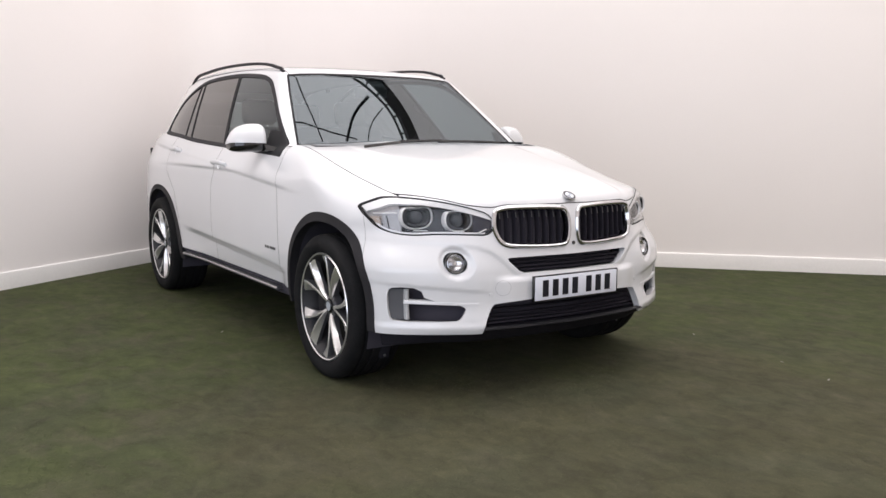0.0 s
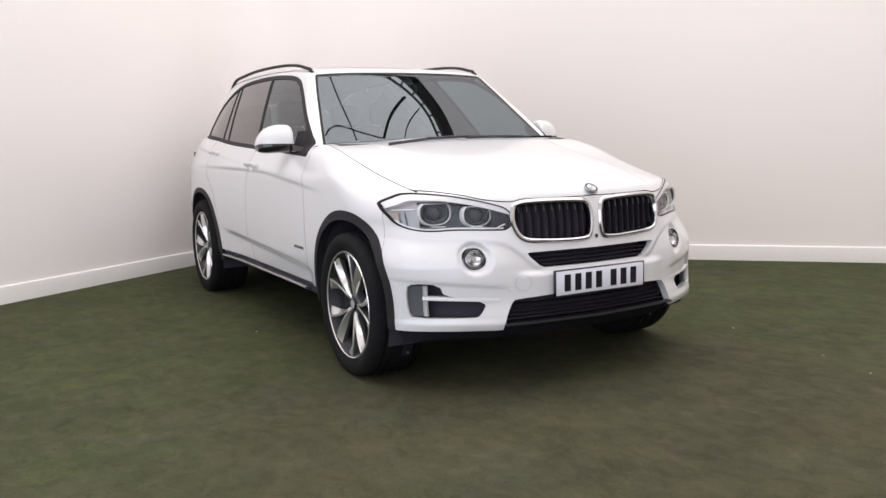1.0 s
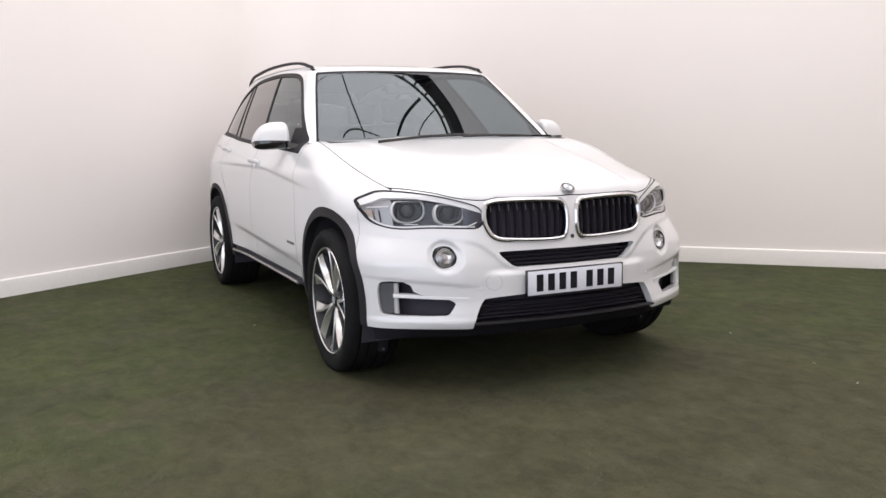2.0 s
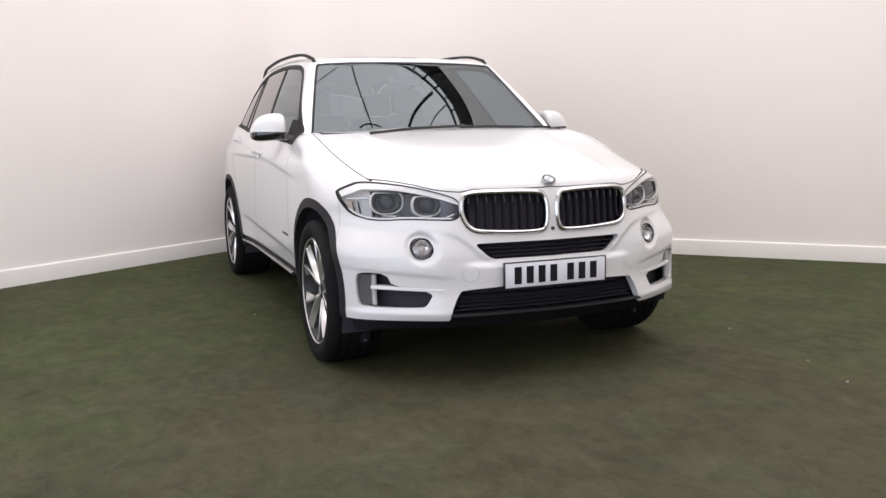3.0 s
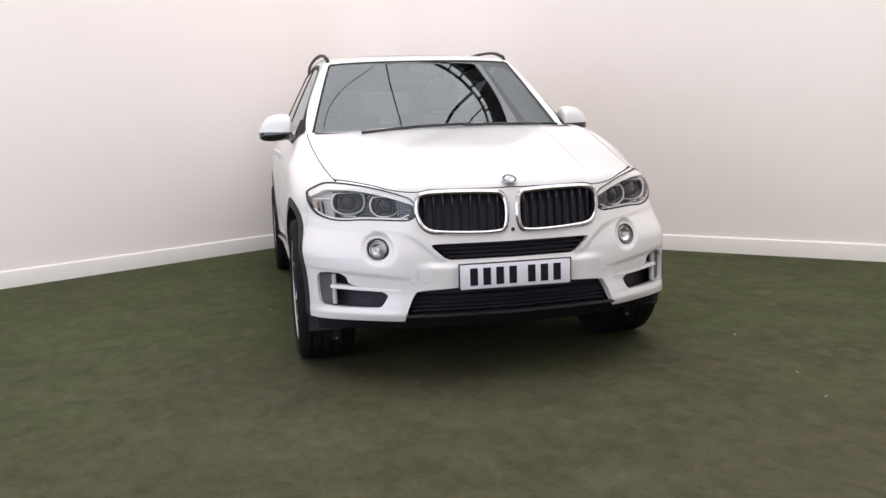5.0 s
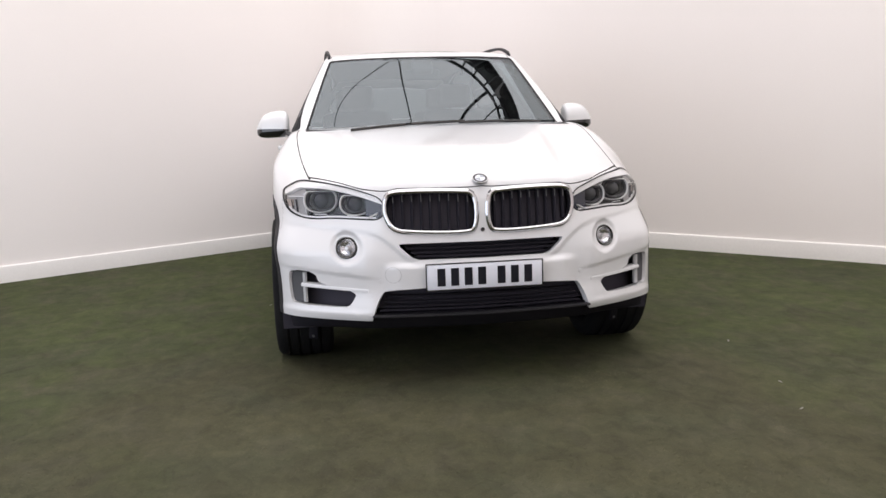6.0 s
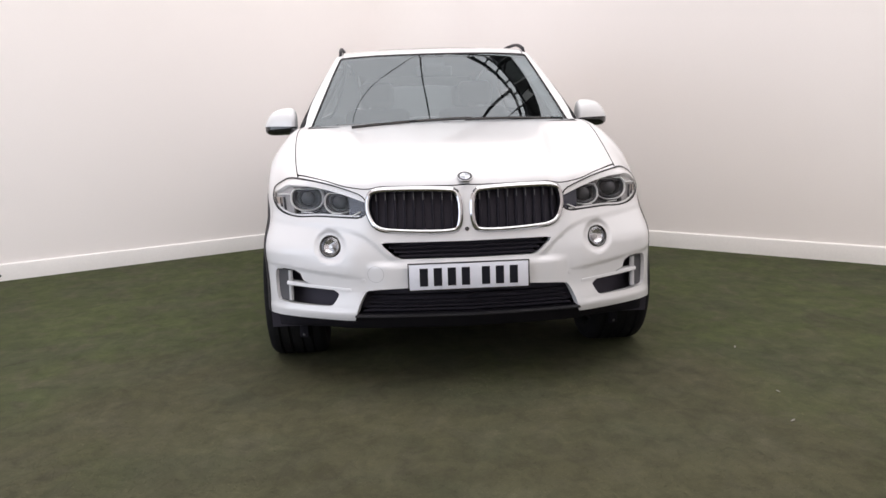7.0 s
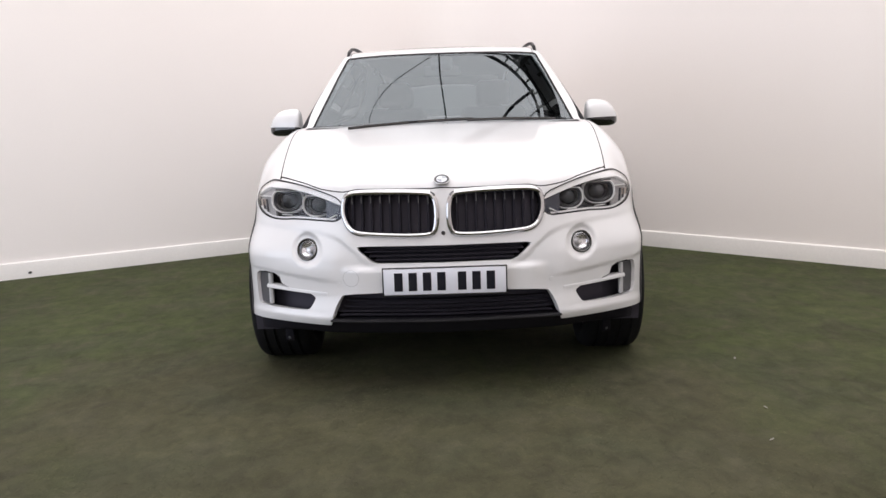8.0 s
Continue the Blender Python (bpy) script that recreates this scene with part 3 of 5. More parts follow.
def on_side(y, z):
    """Points of the right flank at y, z, and their outward normals."""
    y, z = np.asarray(y, float), np.asarray(z, float)
    a, b = np.full(y.shape, 1.2), np.full(y.shape, 0.3)
    for _ in range(30):
        m = (a + b) / 2
        deep = skin(m, y, z) < 0
        a, b = np.where(deep, a, m), np.where(deep, m, b)
    p = np.stack((b, y, z), 1)
    n = normals(p)
    flip = np.array((-1, 1, 1))
    return p * flip, n * flip


# outlines: nose shapes in (x, z), flank shapes in (y, z)
LAMP = rounded([(0.430, 0.862), (0.52, 0.895), (0.62, 0.922), (0.72, 0.938), (0.80, 0.941), (0.842, 0.921), (0.884, 0.895), (0.8875, 0.873), (0.886, 0.846), (0.862, 0.797), (0.806, 0.772), (0.74, 0.766), (0.66, 0.774), (0.55, 0.772), (0.432, 0.769)], 2)
KIDNEY = rounded([(0.018, 0.715), (0.018, 0.886), (0.10, 0.898), (0.30, 0.902), (0.415, 0.897), (0.436, 0.85), (0.436, 0.785), (0.40, 0.716), (0.30, 0.705), (0.08, 0.697)], 3)
SLOT = np.array([(-0.378, 0.660), (-0.368, 0.648), (-0.318, 0.602), (-0.29, 0.591), (0.29, 0.591), (0.318, 0.602), (0.368, 0.648), (0.378, 0.660), (0.36, 0.664), (-0.36, 0.664)])
MOUTH = rounded([(-0.505, 0.25), (-0.505, 0.33), (-0.468, 0.425), (-0.43, 0.468), (0.43, 0.468), (0.468, 0.425), (0.505, 0.33), (0.505, 0.25)], 2)
GILL = rounded([(0.868, 0.40), (0.855, 0.378), (0.62, 0.378), (0.595, 0.388), (0.560, 0.452), (0.732, 0.474), (0.752, 0.532), (0.85, 0.538), (0.874, 0.52)], 1)
DAYLIGHT = rounded([(0.585, 1.108), (0.68, 1.114), (1.5, 1.145), (2.29, 1.178), (2.60, 1.205), (3.03, 1.226), (3.19, 1.245), (3.19, 1.35), (3.10, 1.47), (2.86, 1.565), (2.62, 1.622), (2.1, 1.632), (1.75, 1.622), (1.36, 1.59), (1.16, 1.50)], 2)
SCREEN_EDGE = rounded([(-0.768, 1.150), (-0.762, 1.18), (-0.608, 1.582), (-0.585, 1.597), (-0.3, 1.609), (0.3, 1.609), (0.585, 1.597), (0.608, 1.582), (0.762, 1.18), (0.768, 1.150)], 1)
# centre y and z, then the front, rear and upper half widths of the trim's outer and inner edge
ARCHES = ((-0.045, 0.37, (0.470, 0.440, 0.472), (0.424, 0.410, 0.424)), (2.905, 0.37, (0.520, 0.450, 0.460), (0.440, 0.425, 0.422)))
GAPW = 0.0018


shut = spline([-0.9, -0.5, -0.2, 0.08, 0.35, 0.62], [0.70, 0.752, 0.788, 0.811, 0.818, 0.796])


brow = mono([0, 0.06, 0.36, 0.43, 0.52, 0.62, 0.72, 0.79], [0.907, 0.904, 0.906, 0.896, 0.905, 0.931, 0.947, 0.951])
lamp_in = lambda x, y, z: np.where(y < 0.0, inside(LAMP, x, z), -1)
kidney_in = lambda x, y, z: inside(KIDNEY, x, z)
slot_in = lambda x, y, z: inside(SLOT, x, z)
mouth_in = lambda x, y, z: inside(MOUTH, x, z)
gill_in = lambda x, y, z: inside(GILL, x, z)
fog_in = lambda x, y, z: 0.048 - np.hypot(x - 0.603, z - 0.645)
bonnet_in = lambda x, y, z: np.minimum(np.minimum(shut(y) - x, z - brow(x)), 0.60 - y)
glass_in = lambda x, y, z: np.where(y < 1.5, inside(SCREEN_EDGE, x, z), -1)
day_in = lambda x, y, z: inside(DAYLIGHT, y, z)
FRONT_DOOR = np.array([(0.50, 0.39), (0.515, 0.80), (0.545, 1.0), (0.60, 1.30), (1.52, 1.30), (1.60, 1.05), (1.67, 0.9), (1.66, 0.39)])
REAR_DOOR = np.array([(1.66, 0.39), (1.67, 0.9), (1.60, 1.05), (1.52, 1.30), (2.56, 1.30), (2.72, 1.12), (2.70, 0.95), (2.50, 0.80), (2.40, 0.60), (2.38, 0.39)])
front_door_in = lambda x, y, z: inside(FRONT_DOOR, y, z)
rear_door_in = lambda x, y, z: inside(REAR_DOOR, y, z)
# the joint between wing and bumper runs from the lamp's tip down to the arch
bumper_side = lambda x, y, z: np.where(y > 0.2, -1.0, np.where(z > 0.60, (-0.375 - 0.26 * (0.87 - z)) - y, 0.1))


def arch_out(i, r):
    cy, cz, outer, inner = ARCHES[i]
    fore, aft, high = outer if r == "outer" else inner

    def field(x, y, z):
        half = np.where(y < cy, fore, aft)
        u, v = np.abs(y - cy) / half, np.maximum(z - cz, 0) / high
        over = ((u ** 2.2 + v ** 2.2) ** (1 / 2.2) - 1) * high
        under = np.abs(y - cy) - half - np.where(y < cy, 0.12, 0.06) * (cz - z)
        return np.where(x > 0.5, np.where(z > cz, over, under), 1)
    return field


def minus(f, g=GAPW):
    return lambda x, y, z: -f(x, y, z) - g


def plus(f, g=GAPW):
    return lambda x, y, z: f(x, y, z) - g


car = thing("car", "white five-door sport utility car with black cladding parked on turf", "car")

# bonnet, bumper, wings
bonnet = sheet("bonnet", *region((-1, -1, 0.85), (1, 0.7, 1.4), plus(bonnet_in, 0.0028), minus(kidney_in, 0.004), minus(lamp_in, 0.002)), [PAINT, GAP], car, sides="whole")[0]
bumper = sheet("front_bumper", *region((-1, -1, 0.2), (1, 0.1, 0.97), lambda x, y, z: z - 0.318, lambda x, y, z: np.where(x > 0.757, 0.86, brow(x)) - GAPW - z, bumper_side, arch_out(0, "outer"),
               minus(lamp_in, 0.002), minus(kidney_in, 0.001), minus(slot_in, 0), minus(mouth_in, 0), minus(gill_in, 0), minus(fog_in, 0)), [PAINT, PAINT], car, lip=0.035, sides="whole")[0]
wings = sheet("front_wing", *region((0.4, -0.6, 0.3), (1, 0.75, 1.3), lambda x, y, z: np.maximum(x - shut(y) - GAPW, y - 0.6), lambda x, y, z: np.maximum(-bumper_side(x, y, z) - GAPW, z - 0.87), minus(lamp_in, 0.002), minus(front_door_in), minus(day_in, 0.012), minus(glass_in, 0.004),
              arch_out(0, "outer"), lambda x, y, z: z - 0.39, lambda x, y, z: 0.62 - y), [PAINT, GAP], car)
front_doors = sheet("front_door", *region((0.5, 0.3, 0.3), (1.1, 1.9, 1.4), plus(front_door_in), minus(day_in, 0.012), lambda x, y, z: BELT(y) + 0.02 - z), [PAINT, GAP], car)
rear_doors = sheet("rear_door", *region((0.5, 1.3, 0.3), (1.1, 2.9, 1.4), plus(rear_door_in), minus(day_in, 0.012), arch_out(1, "outer"), lambda x, y, z: BELT(y) + 0.02 - z), [PAINT, GAP], car)
ROOFLINE = lambda x, y, z: 0.585 + 0.03 * step(1.2, 1.7, y) - 0.06 * step(2.6, 3.7, y) - x
roof = sheet("roof", *region((-1, 1.0, 1.5), (1, 3.8, 1.8), plus(ROOFLINE), minus(glass_in, 0.006), lambda x, y, z: 3.6 - y, lambda x, y, z: z - 1.5), [PAINT, GAP], car, sides="whole")[0]
sunroof_in = lambda x, y, z: inside(rounded([(-0.44, 1.50), (-0.44, 2.7), (0.44, 2.7), (0.44, 1.50)], 2), x, y)
sheet("sunroof", *region((-1, 1.4, 1.5), (1, 2.8, 1.8), plus(sunroof_in, 0)), [SEAL, GAP], roof, lift=0.0015, lip=0.006, sides="whole", label="dark glass sunroof")
# what is left of the flanks: pillars, cant rail, quarter panel and tail
over_doors = lambda x, y, z: -np.minimum(np.maximum(front_door_in(x, y, z), rear_door_in(x, y, z)), BELT(y) + 0.02 - z) - GAPW
REARGLASS = rounded([(-0.62, 1.22), (-0.50, 1.50), (0.50, 1.50), (0.62, 1.22)], 2)
rear_in = lambda x, y, z: np.where(y > 3.2, inside(REARGLASS, x, z), -1)
flanks = sheet("side_frame", *region((-1, 0.5, 0.3), (1.1, 4.2, 1.8), lambda x, y, z: y - 0.62, lambda x, y, z: np.maximum(x - (ROOFLINE(x, y, z) + x) - GAPW, np.maximum(y - 3.6, 1.45 - z)), over_doors, minus(day_in, 0.012), minus(glass_in, 0.006),
               minus(rear_in, 0.01), arch_out(1, "outer"), lambda x, y, z: z - 0.39, lambda x, y, z: np.maximum(x - 0.775, z - 1.172)), [PAINT, GAP], car)
# scuttle, screens
sheet("scuttle_panel", *region((-1, 0.4, 1.0), (1, 1.0, 1.4), lambda x, y, z: y - 0.585, minus(glass_in, -0.02), lambda x, y, z: 0.765 - x), [TRIM], car, lift=-0.007, lip=0, sides="both", label="black plastic scuttle panel")
screen = sheet("windscreen", *region((-1, 0.4, 1.1), (1, 1.6, 1.75), plus(glass_in, 0.006)), [SCREEN, GLOSS], car, lip=0.006, sides="whole", label="clear laminated windscreen")[0]
sheet("windscreen_surround", *region((-1, 0.4, 1.1), (1, 1.6, 1.75), plus(glass_in, -0.004), minus(glass_in, -0.007)), [SEAL], car, lift=0.001, lip=0.012, sides="whole", label="thin black screen seal")
sheet("screen_band", *region((-1, 0.4, 1.1), (1, 1.6, 1.75), plus(glass_in, 0.006), minus(glass_in, -0.014)), [SEAL], car, lift=-0.004, lip=0, sides="whole", label="black ceramic screen border")
sheet("rear_window", *region((-1, 3.2, 1.1), (1, 4.2, 1.7), plus(rear_in, 0)), [REARGLASSPANE, GLOSS], car, lip=0.006, sides="whole", label="clear rear window")
# side windows between leaning black pillars
B0, C0, C1 = (1.57, 1.145, 1.91, 1.63), (2.33, 1.18, 2.66, 1.63), (2.50, 1.20, 2.73, 1.61)


def lean(line, y, z):
    ya, za, yb, zb = line
    return y - (ya + (yb - ya) * (z - za) / (zb - za))


win = (0.5, 0.5, 1.05), (1.1, 3.4, 1.75)
sheet("window_trim", *region(*win, plus(day_in, -0.010), minus(day_in, -0.014)), [TRIM], car, lift=0.002, lip=0.012, label="black window trim")
sheet("front_side_window", *region(*win, plus(day_in, 0.013), lambda x, y, z: -lean(B0, y, z) - 0.02), [SIDEGLASS, GLOSS], front_doors, lift=-0.004, lip=0.004, label="lightly tinted glass")
sheet("window_pillar", *region(*win, plus(day_in, 0.013), lambda x, y, z: 0.020 - np.abs(lean(B0, y, z))), [SEAL], car, lip=0.01, label="gloss black pillar")
sheet("rear_side_window", *region(*win, plus(day_in, 0.013), lambda x, y, z: lean(B0, y, z) - 0.02, lambda x, y, z: -lean(C0, y, z) - 0.01), [PRIVACY, GLOSS], rear_doors, lift=-0.004, lip=0.004, label="dark privacy glass")
sheet("quarter_pillar", *region(*win, plus(day_in, 0.013), lambda x, y, z: lean(C0, y, z) + 0.01, lambda x, y, z: 0.01 - lean(C0, y, z)), [SEAL], car, lip=0.01, label="gloss black pillar")
sheet("quarter_window", *region(*win, plus(day_in, 0.013), lambda x, y, z: lean(C0, y, z) - 0.01, lambda x, y, z: -lean(C1, y, z) - 0.008), [PRIVACY, GLOSS], rear_doors, lift=-0.004, lip=0.004, label="dark privacy glass")
sheet("tail_pillar", *region(*win, plus(day_in, 0.013), lambda x, y, z: lean(C1, y, z) + 0.008, lambda x, y, z: 0.008 - lean(C1, y, z)), [SEAL], car, lip=0.01, label="gloss black pillar")
sheet("tail_side_window", *region(*win, plus(day_in, 0.013), lambda x, y, z: lean(C1, y, z) - 0.008), [PRIVACY, GLOSS], car, lift=-0.004, lip=0.004, label="dark privacy glass")
# black cladding
for i, (lo, hi) in enumerate((((0.5, -0.75, 0.2), (1.1, 0.75, 1.0)), ((0.5, 2.2, 0.2), (1.1, 3.7, 1.0)))):
    o, n_in = arch_out(i, "outer"), arch_out(i, "inner")
    sheet("wheel_arch_trim", *region(lo, hi, lambda x, y, z: -o(x, y, z), n_in, lambda x, y, z: z - (0.318 if i == 0 else 0.30)), [TRIM], car, lift=0.003, lip=0.05, label="grained black wheel arch trim")
sheet("sill", *region((0.5, 0.2, 0.2), (1.1, 2.6, 0.45), lambda x, y, z: 0.388 - z, lambda x, y, z: z - 0.33, arch_out(0, "outer"), arch_out(1, "outer")), [DARKVOID], car, lift=-0.016, lip=0.02, label="matt black sill")
sheet("rear_valance", *region((-1, 2.9, 0.2), (1.1, 4.2, 0.45), lambda x, y, z: 0.388 - z, lambda x, y, z: z - 0.25, arch_out(1, "outer"), lambda x, y, z: y - 2.95), [TRIM], car, lip=0.03, sides="whole", label="grained black valance")


# ---- lamps, grille and other fittings of the nose ----
def both(make):
    """Calls make(-1) for the car's right and make(1) for its left."""
    return [make(s) for s in (-1, 1)]


def facing(at, n):
    """A pose at a point whose z axis is the normal n."""
    return Matrix.Translation(at) @ Vector(n).to_track_quat("Z", "Y").to_matrix().to_4x4()


def mirrored(bm, s):
    if s > 0:
        return bm
    bm.transform(Matrix.Diagonal((-1, 1, 1, 1)))
    bmesh.ops.reverse_faces(bm, faces=bm.faces)
    return bm


FOGBOWL = node_mat("fog_lamp_bowl", (0.62, 0.62, 0.65), 0.16, 0.9)
PALELAMP = node_mat("pale_reflector", (0.31, 0.305, 0.315), 0.3, 0.2)
# dark inner panel, with a blue reflection mixed into its colour
NAVY = node_mat("lamp_panel_blue_reflection", (0.016, 0.019, 0.036), 0.25)
LAMP_TOP = mono([0.43, 0.52, 0.62, 0.72, 0.80, 0.848, 0.90], [0.862, 0.893, 0.919, 0.934, 0.937, 0.915, 0.884])
nose_box = (0.3, -0.95, 0.7), (1.0, 0.0, 1.0)
covers = sheet("headlamp", *region(*nose_box, plus(lamp_in, 0.0005)), [CLEAR, SEAL], car, lift=0.0, lip=0.006, label="clear headlamp with twin round projectors")
sheet("seal", *region(*nose_box, plus(lamp_in, -0.001), minus(lamp_in, -0.003)), [SEAL], covers, lift=0.001, lip=0.02, label="black lamp seal")
sheet("bowl", *region(*nose_box, plus(lamp_in, 0.003)), [LAMPBOWL, LAMPBOWL], covers, lift=-0.07, lip=-0.066, label="grey reflector bowl")
sheet("daylight_bar", *region(*nose_box, plus(lamp_in, 0.003), lambda x, y, z: z - LAMP_TOP(x) + 0.026, lambda x, y, z: 0.878 - x), [WHITEPLASTIC], covers, lift=-0.003, lip=0.02, label="white daytime light bar")
sheet("lower_bar", *region(*nose_box, plus(lamp_in, 0.006), minus(lamp_in, -0.013), lambda x, y, z: 0.82 - z, lambda x, y, z: x - 0.47), [WHITEPLASTIC], covers, lift=-0.006, lip=0.008, label="bright lower lamp strip")
sheet("inner_mask", *region(*nose_box, plus(lamp_in, 0.006), lambda x, y, z: 0.515 - x), [NAVY], covers, lift=-0.010, lip=0.02, label="dark inner lamp panel with a painted blue reflection")
sheet("side_reflector", *region(*nose_box, plus(lamp_in, 0.006), lambda x, y, z: x - 0.848, lambda x, y, z: 0.852 - z), [AMBER], covers, lift=-0.012, lip=0.01, label="pale amber side reflector")
sheet("outer_mask", *region(*nose_box, plus(lamp_in, 0.001), lambda x, y, z: x - 0.785), [PALELAMP], covers, lift=-0.018, lip=0.01, label="bright outer lamp panel")


def lamp_rib(name, s, a, b, mat, deep, h, label=""):
    """A thin bar inside a lamp, between two points of the nose."""
    p, n = on_front(np.linspace(a[0], b[0], 7), np.linspace(a[1], b[1], 7), deep)
    up = np.cross(n, np.gradient(p, axis=0))
    up /= np.linalg.norm(up, axis=1)[:, None]
    part(name, mirrored(sweep_bm(p, up, n, [(-h, -0.006), (-h, 0.002), (0, 0.004), (h, 0.002), (h, -0.006)], False), s), mat, covers[0 if s < 0 else 1], label)


for s in (-1, 1):
    # white bar paints in the bright streak across the outer reflector
    lamp_rib("streak_bar", s, (0.795, 0.868), (0.868, 0.866), WHITEPLASTIC, 0.011, 0.0028, "white bar for the bright streak in the lamp")
    for x, top in ((0.826, 0.852), (0.846, 0.850)):
        lamp_rib("reflector_edge", s, (x, 0.795), (x + 0.006, top), LAMPBOWL, 0.011, 0.0014)
    lamp_rib("bar_tip", s, (0.500, 0.7805), (0.462, 0.799), WHITEPLASTIC, 0.003, 0.0028, "bright tip of the lower strip")
    for x0, x1 in ((0.690, 0.742), (0.552, 0.596)):
        lamp_rib("lamp_dash", s, (x0, 0.7895), (x1, 0.7895), WHITEPLASTIC, 0.010, 0.0022)


def projector(s, x, z, a, b, deep):
    p, n = on_front([x], [z], deep)
    p, n = Vector(p[0]), (Vector(n[0]) + Vector((-0.25, -1.1, 0))).normalized()
    m = facing(p, n)
    out = []
    for lo, hi, mat, name, label in ((0.88, 1.0, WHITEPLASTIC, "light_ring", "white light ring"), (0.62, 0.86, BEZEL, "bezel", "")):
        ring = lathe_bm([(0.008, lo), (0.014, (lo + hi) / 2), (0.008, hi), (-0.03, hi), (-0.03, lo)], 40, "z", True)
        for v in ring.verts:
            r = math.hypot(v.co.x, v.co.y)
            c, d = v.co.x / r, v.co.y / r
            f = r * (abs(c) ** 2.4 + abs(d) ** 2.4) ** (-1 / 2.4)
            v.co.x, v.co.y = c * f, min(d * f, 0.74 * r)
        ring.transform(m @ Matrix.Diagonal((a, b, 1, 1)))
        out.append(part(name, mirrored(ring, s), mat, covers[0 if s < 0 else 1], label))
    lens = lathe_bm([(0.022, 0.0), (0.020, 0.012), (0.012, 0.024), (0.0, 0.032), (-0.02, 0.034)], 32, "z")
    lens.transform(m @ Matrix.Diagonal((1.05, 1.05, 1, 1)))
    part("projector_lens", mirrored(lens, s), [LENS], covers[0 if s < 0 else 1], "dark glass projector lens")
    back = lathe_bm([(-0.028, 0.0), (-0.028, 0.9)], 32, "z")
    back.transform(m @ Matrix.Diagonal((a, b, 1, 1)))
    part("lens_shroud", mirrored(back, s), [LAMPBOWL], covers[0 if s < 0 else 1])


LENS = node_mat("projector_glass", (0.03, 0.032, 0.04), 0.08, 0, 0.1, 0.25)
for s in (-1, 1):
    projector(s, 0.728, 0.855, 0.080, 0.060, 0.034)
    projector(s, 0.573, 0.844, 0.071, 0.055, 0.034)


def outline_sweep(name, poly, profile, mat, parent, s, deep=0.0, label="", swell=0.0):
    """A moulding along a nose outline; profile: (towards the middle, outwards); swell: how much wider its upper run is."""
    poly = poly[::2]
    p, n = on_front(poly[:, 0], poly[:, 1], deep)
    d = np.roll(p, -1, 0) - np.roll(p, 1, 0)
    area2 = (poly[:, 0] * np.roll(poly[:, 1], -1) - np.roll(poly[:, 0], -1) * poly[:, 1]).sum()
    side = np.cross(d, n) * (-1 if area2 < 0 else 1)
    side /= np.linalg.norm(side, axis=1)[:, None]
    if ((p.mean(0) - p) * side).sum() < 0:
        side = -side
    side = side * (1 + swell * step(0.86, 0.90, poly[:, 1]))[:, None]
    return part(name, mirrored(sweep_bm(p, side, n, profile), s), mat, parent, label)


grille = sheet("kidney_grille", *region((0, -1, 0.65), (0.5, -0.6, 0.95), plus(kidney_in, 0.006)), [DARKVOID, GLOSS], car, lift=-0.045, lip=-0.045, label="kidney grille half with black slats in chrome")
RING = [(-0.005, -0.004), (-0.004, 0.004), (0.003, 0.011), (0.010, 0.012), (0.016, 0.008), (0.019, 0.0), (0.020, -0.02)]


DULL = node_mat("dull_metal_and_glint", (0.10, 0.10, 0.105), 0.45, 0.6)


def slat(x, s, parent):
    zs = np.linspace(0.70, 0.93, 60)
    zs = zs[inside(KIDNEY, np.full(60, x), zs) > 0.018]
    zs = np.linspace(zs[0], zs[-1], 9)
    p, n = on_front(np.full(9, x), zs, 0.024)
    n[:, 0] = 0
    sides = np.tile((1.0, 0, 0), (9, 1))
    part("slat", mirrored(sweep_bm(p, sides, n, [(-0.007, -0.02), (-0.006, 0.004), (-0.003, 0.010), (0.003, 0.010), (0.006, 0.004), (0.007, -0.02)], False), s), SLAT, parent)
    # short grey strip near the slat's top, its highlight put in as colour
    tip, n = on_front(np.full(2, x), np.array((zs[-1] - 0.030, zs[-1] - 0.002)), 0.0125)
    part("slat_tip_glint", mirrored(sweep_bm(tip, sides[:2], n, [(-0.0018, -0.003), (-0.0018, 0.001), (0.0018, 0.001), (0.0018, -0.003)], False), s), DULL, parent)


for s, g in zip((-1, 1), grille):
    outline_sweep("chrome_ring", KIDNEY, RING, CHROME, g, s, label="chrome surround", swell=0.1)
    for k in range(9):
        slat(0.062 + 0.0415 * k, s, g)

sheet("nose_core", *region((-1, -1, 0.22), (0.95, 0.0, 0.95), lambda x, y, z: 0.93 - x, lambda x, y, z: -0.02 - y, lambda x, y, z: 0.90 - z, minus(lamp_in, -0.02)), [DARKVOID], car, lift=-0.085, lip=0, sides="whole", label="black mesh behind the air intakes")
sheet("undertray", *region((-1, -1, 0.2), (0.95, 0.0, 0.4), lambda x, y, z: 0.3165 - z, lambda x, y, z: -0.25 - y, arch_out(0, "outer")), [UNDER], car, lift=-0.034, lip=0.02, sides="whole", label="black plastic undertray")


def bar_across(name, z, half, mat, parent, deep, h, d, label=""):
    xs = np.linspace(-half, half, 41)
    p, n = on_front(xs, np.full(41, z), deep)
    n[:, 2] = 0
    return part(name, sweep_bm(p, np.tile((0, 0, 1.0), (41, 1)), n, [(-h, -d), (-h, d * 0.6), (-h * 0.5, d), (h * 0.5, d), (h, d * 0.6), (h, -d)], False), mat, parent, label)


for z, half in ((0.606, 0.30), (0.625, 0.325), (0.644, 0.345)):
    bar_across("slot_slat", z, half, SLAT, bumper, 0.03, 0.0045, 0.012)
